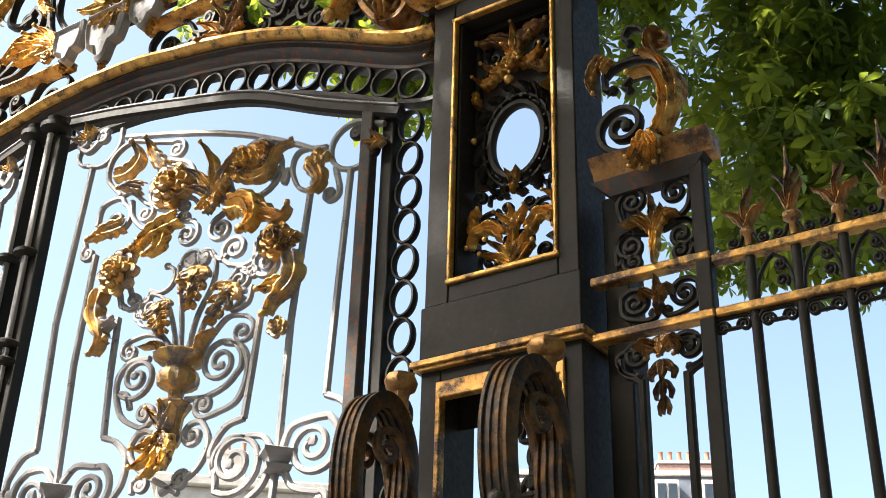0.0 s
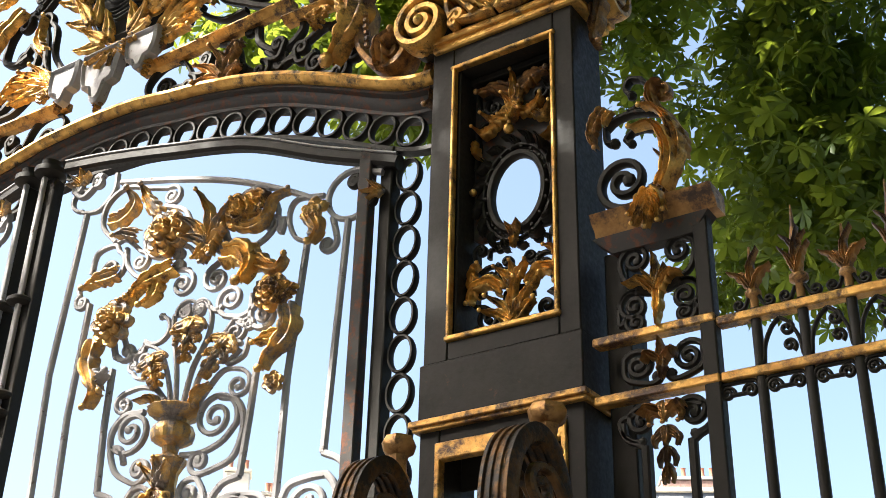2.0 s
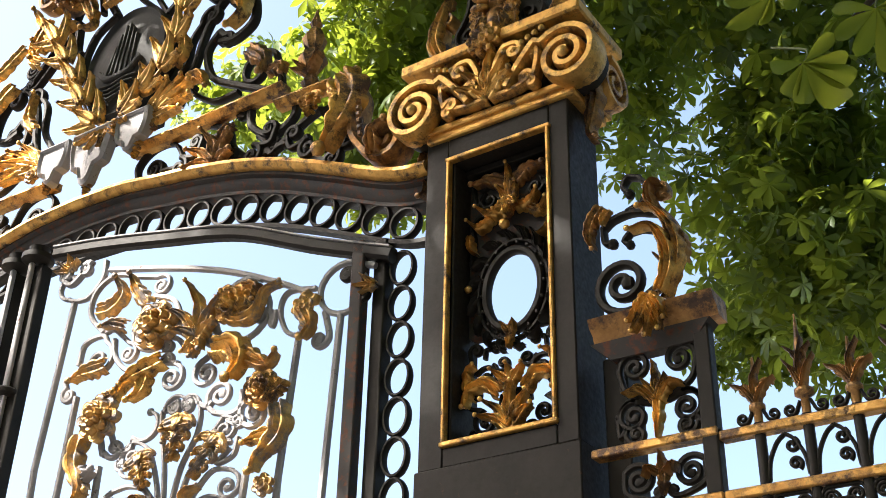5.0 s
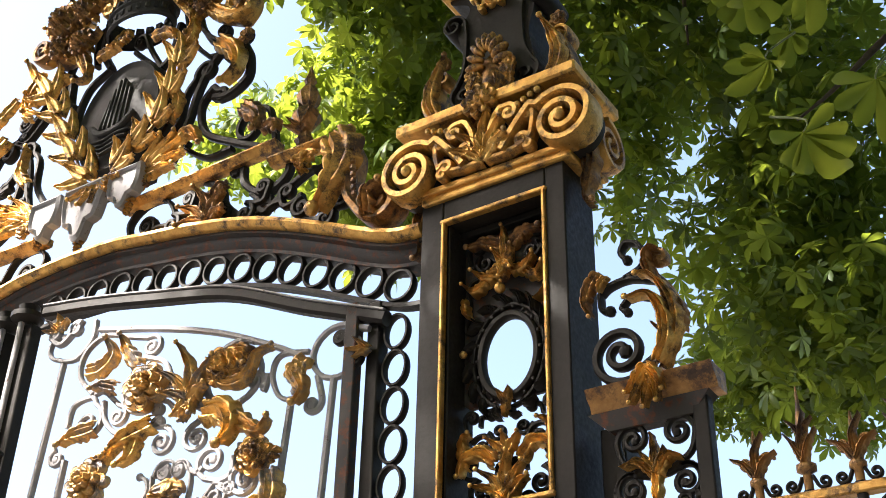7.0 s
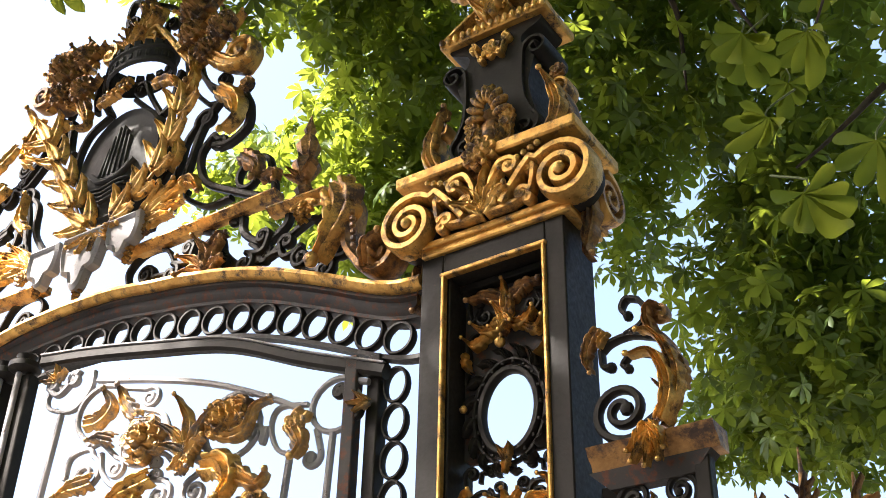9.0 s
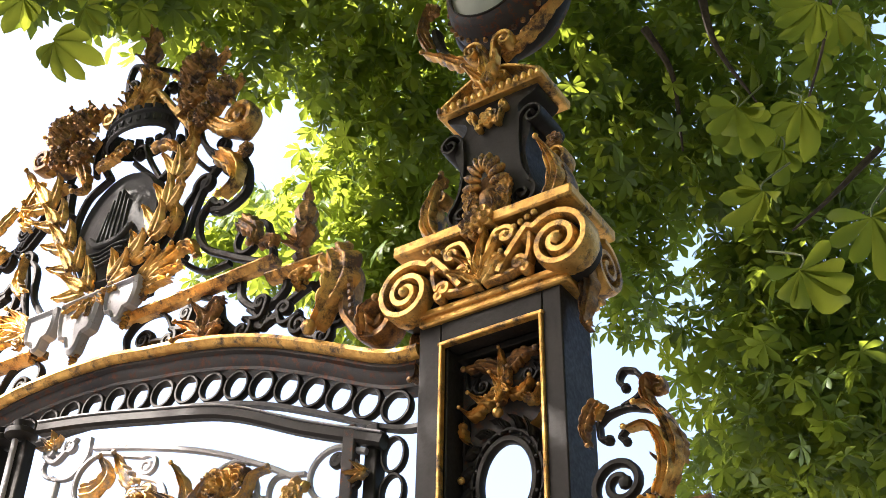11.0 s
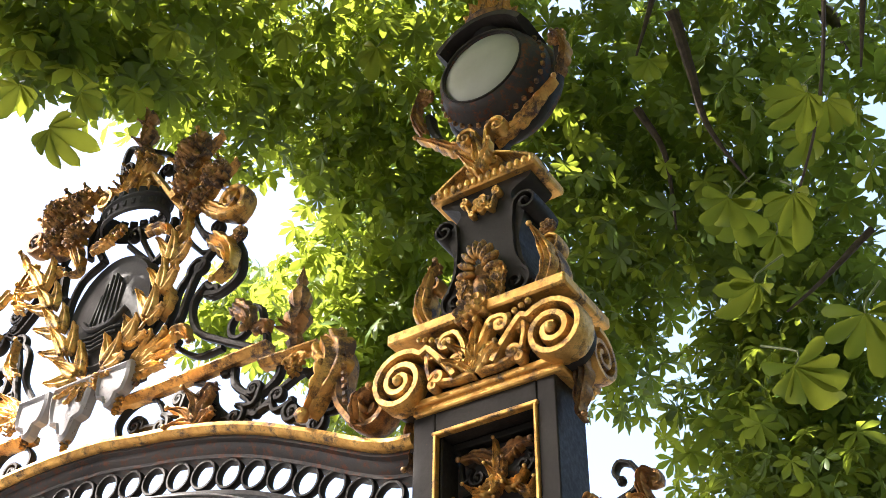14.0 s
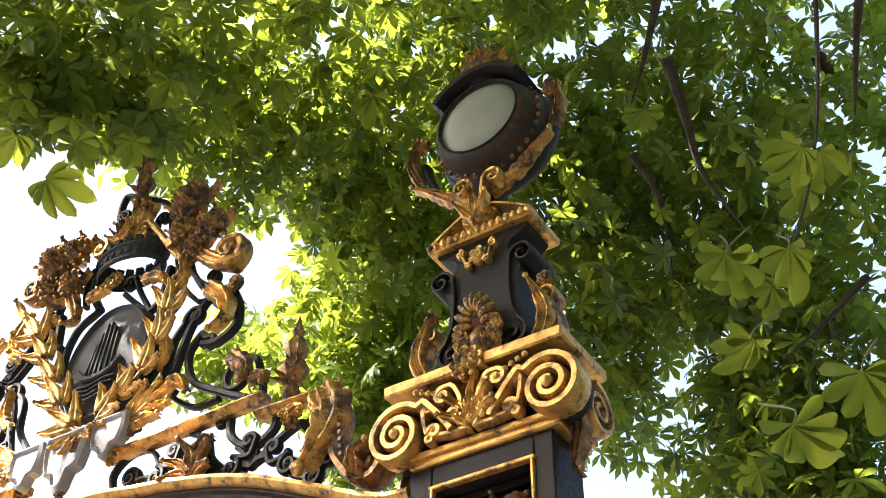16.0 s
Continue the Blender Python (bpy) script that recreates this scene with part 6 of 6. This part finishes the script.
# Mostly out of view: clumps set to block sun and sky from pillar and fence.
SHADE_CLUMPS = [
    ((-4.8, 1.6, 12.2), (2.3, 2.6, 0.9), 900),
    ((-2.2, 3.2, 12.4), (2.6, 2.8, 1.0), 1100),
    ((-1.5, -1.5, 12.2), (3.0, 2.6, 1.0), 1000),
    ((1.0, 1.5, 12.0), (2.6, 3.0, 1.2), 800),
    ((0.5, 5.0, 12.2), (2.6, 2.6, 1.1), 1100),
    ((-3.3, 5.8, 12.9), (2.2, 1.9, 0.7), 800),
    ((3.5, 3.5, 11.0), (2.2, 3.0, 2.2), 900),
    ((3.5, -3.0, 11.0), (3.0, 3.0, 1.8), 900),
    ((-1.0, -5.0, 11.6), (3.2, 2.4, 1.4), 800),
    ((3.2, 6.0, 8.0), (1.6, 2.0, 2.6), 600),
    ((-7.1, -2.5, 12.0), (0.85, 0.85, 0.5), 200),
    ((-7.5, -3.3, 12.0), (0.8, 0.8, 0.4), 160),
    ((-6.4, -1.7, 12.0), (0.85, 0.85, 0.5), 120),
    ((-5.9, -0.9, 12.0), (0.85, 0.85, 0.5), 120),
    ((-5.3, -0.1, 12.0), (0.9, 0.9, 0.5), 190),
    ((-4.7, 0.7, 12.0), (0.9, 0.9, 0.5), 190),
    ((-7.5, -0.9, 12.0), (0.6, 0.6, 0.4), 80),
    ((-6.8, 0.1, 12.0), (0.8, 0.8, 0.4), 120),
    ((-8.1, 0.5, 12.0), (1.0, 0.9, 0.4), 60),
    ((-9.3, -1.6, 12.2), (1.2, 1.2, 0.4), 40),
    ((4.6, 1.6, 5.8), (1.4, 2.4, 2.4), 700),
    ((5.0, 4.5, 6.5), (1.6, 2.4, 2.8), 700),
    ((-5.6, -3.2, 12.0), (1.7, 1.5, 0.7), 700),
    ((-4.2, -1.2, 12.2), (1.8, 1.8, 0.7), 700),
]
SEEN = [
    ((-5.36, 3.09, 9.31), (0.9, 1.1, 0.55), 150),
    ((-5.34, 3.87, 10.02), (0.9, 1.1, 0.7), 160),
    ((-5.51, 3.21, 8.85), (0.45, 0.6, 0.3), 70),
    ((-5.54, 3.88, 9.31), (0.4, 0.6, 0.3), 60),
]
foliage("crown", SEEN, 0.22, LEAF, tree2, 8, 70)
foliage("unseen_shade_crown", [(c, r, int(n * 0.52)) for c, r, n in SHADE_CLUMPS], 0.38, LEAF, tree2, 9, 60, ROUGH)


def hanging(x, y, z, size, parent, seed=0):
    """One large leaf on its stalk, leaflets drooping."""
    rng = random.Random(seed)
    v, f = [], []
    n = 7
    for k in range(n):
        a = (k / (n - 1) - 0.5) * radians(rng.uniform(150, 240))
        le = size * (1 - 0.42 * abs(k / (n - 1) - 0.5) * 2) * rng.uniform(0.8, 1.08)
        lv, lf = leaflet(le, le * rng.uniform(0.20, 0.25), rng.uniform(0.1, 0.6), rng.uniform(0.15, 0.9), 18, 0.016)
        c, s = math.cos(a), math.sin(a)
        o = len(v)
        v += [(p * c - q * s, p * s + q * c, r + 0.004 * k) for p, q, r in lv]
        f += [tuple(i + o for i in q) for q in lf]
    sh = Shape().add(v, f)
    me = bpy.data.meshes.new("leaf")
    me.from_pydata(sh.v, [], sh.f)
    me.polygons.foreach_set("use_smooth", [True] * len(me.polygons))
    me.materials.append(LEAF_NEAR)
    ob = new("leaf", me)
    ob.parent = parent
    face = Vector((0.52 + rng.uniform(-0.5, 0.5), -0.70 + rng.uniform(-0.4, 0.4), -0.48 + rng.uniform(-0.45, 0.45))).normalized()
    axis = Vector((rng.uniform(-0.4, 0.4), rng.uniform(-0.2, 0.2), -1.0))
    axis = (axis - face * axis.dot(face)).normalized()
    m = Matrix((axis, face.cross(axis), face)).transposed().to_4x4()
    m.translation = (x, y, z)
    ob.matrix_local = m
    st = part("stalk", tube([(x, y, z), (x + 0.01, y + 0.02, z + size * 0.3), (x + rng.uniform(-0.12, 0.12), y + 0.06, z + size * 0.75)], 0.003, 0.005, 6), STALK, parent)
    return ob


near = thing("chestnut_branch", pose(0, 0, 0), "drooping chestnut twigs with large yellow-green leaves", "branch")
for n, (p, size) in enumerate((
        ((-0.85, 3.47, 4.75), 0.25), ((-1.17, 4.15, 6.1), 0.29), ((-0.594, 3.47, 4.86), 0.24), ((-1.0, 3.7, 5.30), 0.21),
        ((-1.02, 4.68, 6.46), 0.24), ((-0.81, 4.26, 6.67), 0.26), ((-0.74, 4.61, 6.91), 0.24), ((-1.23, 5.07, 6.59), 0.24),
        ((-1.59, 4.51, 7.64), 0.22), ((-0.69, 3.9, 6.33), 0.25), ((-0.88, 4.68, 6.81), 0.22), ((-0.864, 4.0, 5.90), 0.24),
        ((-1.04, 3.7, 5.75), 0.23), ((-4.407, 2.8, 7.165), 0.31), ((-3.95, 4.03, 8.86), 0.26), ((-3.63, 4.62, 9.06), 0.27),
        ((-4.26, 3.34, 8.39), 0.26), ((-4.93, 2.84, 7.83), 0.25), ((-4.82, 3.2, 8.02), 0.24), ((-4.82, 3.59, 8.36), 0.24))):
    hanging(*p, size * 0.82, near, n)
part("twig", tube([(-0.36, 3.7, 7.33), (-0.6, 4.16, 6.86), (-0.77, 4.38, 6.58), (-0.97, 4.61, 6.41)], 0.014, 0.006, 6, 0.1, 1), BARK, near)

# ---- houses across the park ----
house = thing("apartment_building", pose(-24.7, 54.4, 0, 0, 0, 30) @ Matrix.Diagonal((1, 1, 1.047, 1)), "pale stone apartment building with slate mansard roof", "building")
part("wall", block(-7.0, 4.6, 0.0, 11.0, 0.0, 16.2, 0.05), STONE, house)
part("cornice", block(-7.2, 4.8, -0.4, 11.2, 16.2, 16.7, 0.08), STONE, house)
roof = Shape()
roof.add([(-7.0, 0, 16.7), (4.6, 0, 16.7), (4.6, 11, 16.7), (-7.0, 11, 16.7), (-6.8, 1.0, 19.4), (4.4, 1.0, 19.4), (4.4, 10, 19.4), (-6.8, 10, 19.4), (-6.6, 5.5, 20.0), (4.2, 5.5, 20.0)],
         [(0, 1, 5, 4), (1, 2, 6, 5), (2, 3, 7, 6), (3, 0, 4, 7), (4, 5, 9, 8), (6, 7, 8, 9), (5, 6, 9), (7, 4, 8), (0, 1, 2, 3)])
rf = part("roof", roof, SLATE, house, "blue-grey slate mansard roof", 20)
part("roof_gutter", block(-6.9, 4.5, 0.8, 1.2, 19.3, 19.55, 0.04), STONE, rf)


def window(x, z, w, h, y, parent, deep=0.12):
    """A window with a stone frame, sill and two panes."""
    wn = part("window", block(x - w, x + w, y - 0.05, y + deep, z, z + h, 0.03), STONE, parent, "white window")
    part("sill", block(x - w - 0.1, x + w + 0.1, y - 0.16, y, z - 0.12, z, 0.02), STONE, wn)
    for k in (-1, 1):
        part("pane", block(x + k * w * 0.44 - w * 0.36, x + k * w * 0.44 + w * 0.36, y - 0.09, y - 0.05, z + 0.15, z + h - 0.2, 0.01), PANE, wn)


for k in range(5):
    x = -5.6 + k * 2.3
    window(x, 16.95, 0.6, 1.9, 0.0, house, 1.0)
    for z in (2.0, 5.4, 8.8, 12.4):
        window(x, z, 0.6, 2.4, -0.02, house)


def chimney(x0, x1, y0, z0, top, pots, parent, mat):
    ch = part("chimney", block(x0, x1, y0, y0 + 1.2, z0, top, 0.05), mat, parent, "chimney stack with clay pots")
    part("chimney_cap", block(x0 - 0.08, x1 + 0.08, y0 - 0.08, y0 + 1.28, top, top + 0.18, 0.03), STONE, ch)
    for k in range(pots):
        part("chimney_pot", turned([(0.16, 0.0), (0.17, 0.1), (0.13, 0.15), (0.12, 0.55), (0.15, 0.6), (0.11, 0.6)], x0 + 0.25 + k * (x1 - x0 - 0.5) / max(1, pots - 1), y0 + 0.6, top + 0.18, 10), CLAY, ch)


chimney(1.4, 4.4, 4.5, 17.0, 21.0, 6, house, BRICK)
house2 = thing("apartment_building", pose(-39.3, 45.0, 0, 0, 0, 42) @ Matrix.Diagonal((1, 1, 1.042, 1)), "white plastered town house with chimneys", "building")
part("wall", block(-6.5, 6.5, 0.0, 10.0, 0.0, 17.9, 0.05), STONE, house2)
part("cornice", block(-6.8, 6.8, -0.4, 10.2, 17.9, 18.4, 0.08), STONE, house2)
for k in range(5):
    for z in (3.0, 6.6, 10.2, 14.2):
        window(-5.0 + k * 2.5, z, 0.65, 2.3, -0.02, house2)
chimney(-3.6, -2.3, 2.0, 18.0, 20.2, 2, house2, STONE)
chimney(-1.6, -0.9, 3.0, 18.0, 19.4, 2, house2, BRICK)

# behind the viewer, unseen: a house block and trees added to cut sky light
street = thing("unseen_sky_block", pose(0, -17.0, 0), "unseen long pale stone block added to cut sky light", "building")
part("wall", block(-45, 45, -8.0, 0.0, 0.0, 16.5, 0.1), STONE, street)
part("roof", block(-45, 45, -7.0, -0.8, 16.5, 19.5, 0.5), SLATE, street)
# Tree row out of view, added to hold back sky light from the front.
row = thing("unseen_tree_row", pose(0, 0, 0), "unseen row of dense trees added to dim light on the gate", "tree")
part("trunk", tube([(-3.0, -9.5, -0.1), (-3.0, -9.5, 3.0), (-2.8, -9.4, 7.0)], 0.3, 0.12, 12, 0.05), BARK, row)
part("trunk", tube([(5.0, -9.5, -0.1), (5.0, -9.5, 3.0), (5.2, -9.4, 7.0)], 0.3, 0.12, 12, 0.05), BARK, row)
# Trees right of view, added so the pillar's side face reflects less sky.
side_wood = thing("unseen_side_trees", pose(0, 0, 0), "unseen dense trees added to darken the pillar's side", "tree")
part("trunk", tube([(5.5, 12.0, -0.1), (5.5, 12.0, 3.0), (5.2, 11.8, 7.0)], 0.3, 0.12, 12, 0.05), BARK, side_wood)
foliage("crown", [((4.2, 10.5, 6.0), (2.8, 2.4, 4.0), 800), ((8.5, 14.0, 6.0), (4.0, 3.0, 5.0), 600), ((7.0, 3.0, 9.0), (2.2, 4.0, 4.0), 500), ((3.0, 16.0, 5.0), (2.4, 2.0, 4.0), 400)], 0.46, LEAF, side_wood, 31, 70, ROUGH)
foliage("crown", [((-3.0, -9.5, 6.5), (3.4, 2.0, 3.0), 700), ((5.0, -9.5, 6.5), (3.6, 2.0, 3.0), 700), ((9.5, -3.0, 6.5), (2.0, 4.0, 3.2), 700), ((9.0, 3.5, 6.0), (2.0, 3.5, 3.2), 700)], 0.36, LEAF, row, 21, 70, ROUGH)
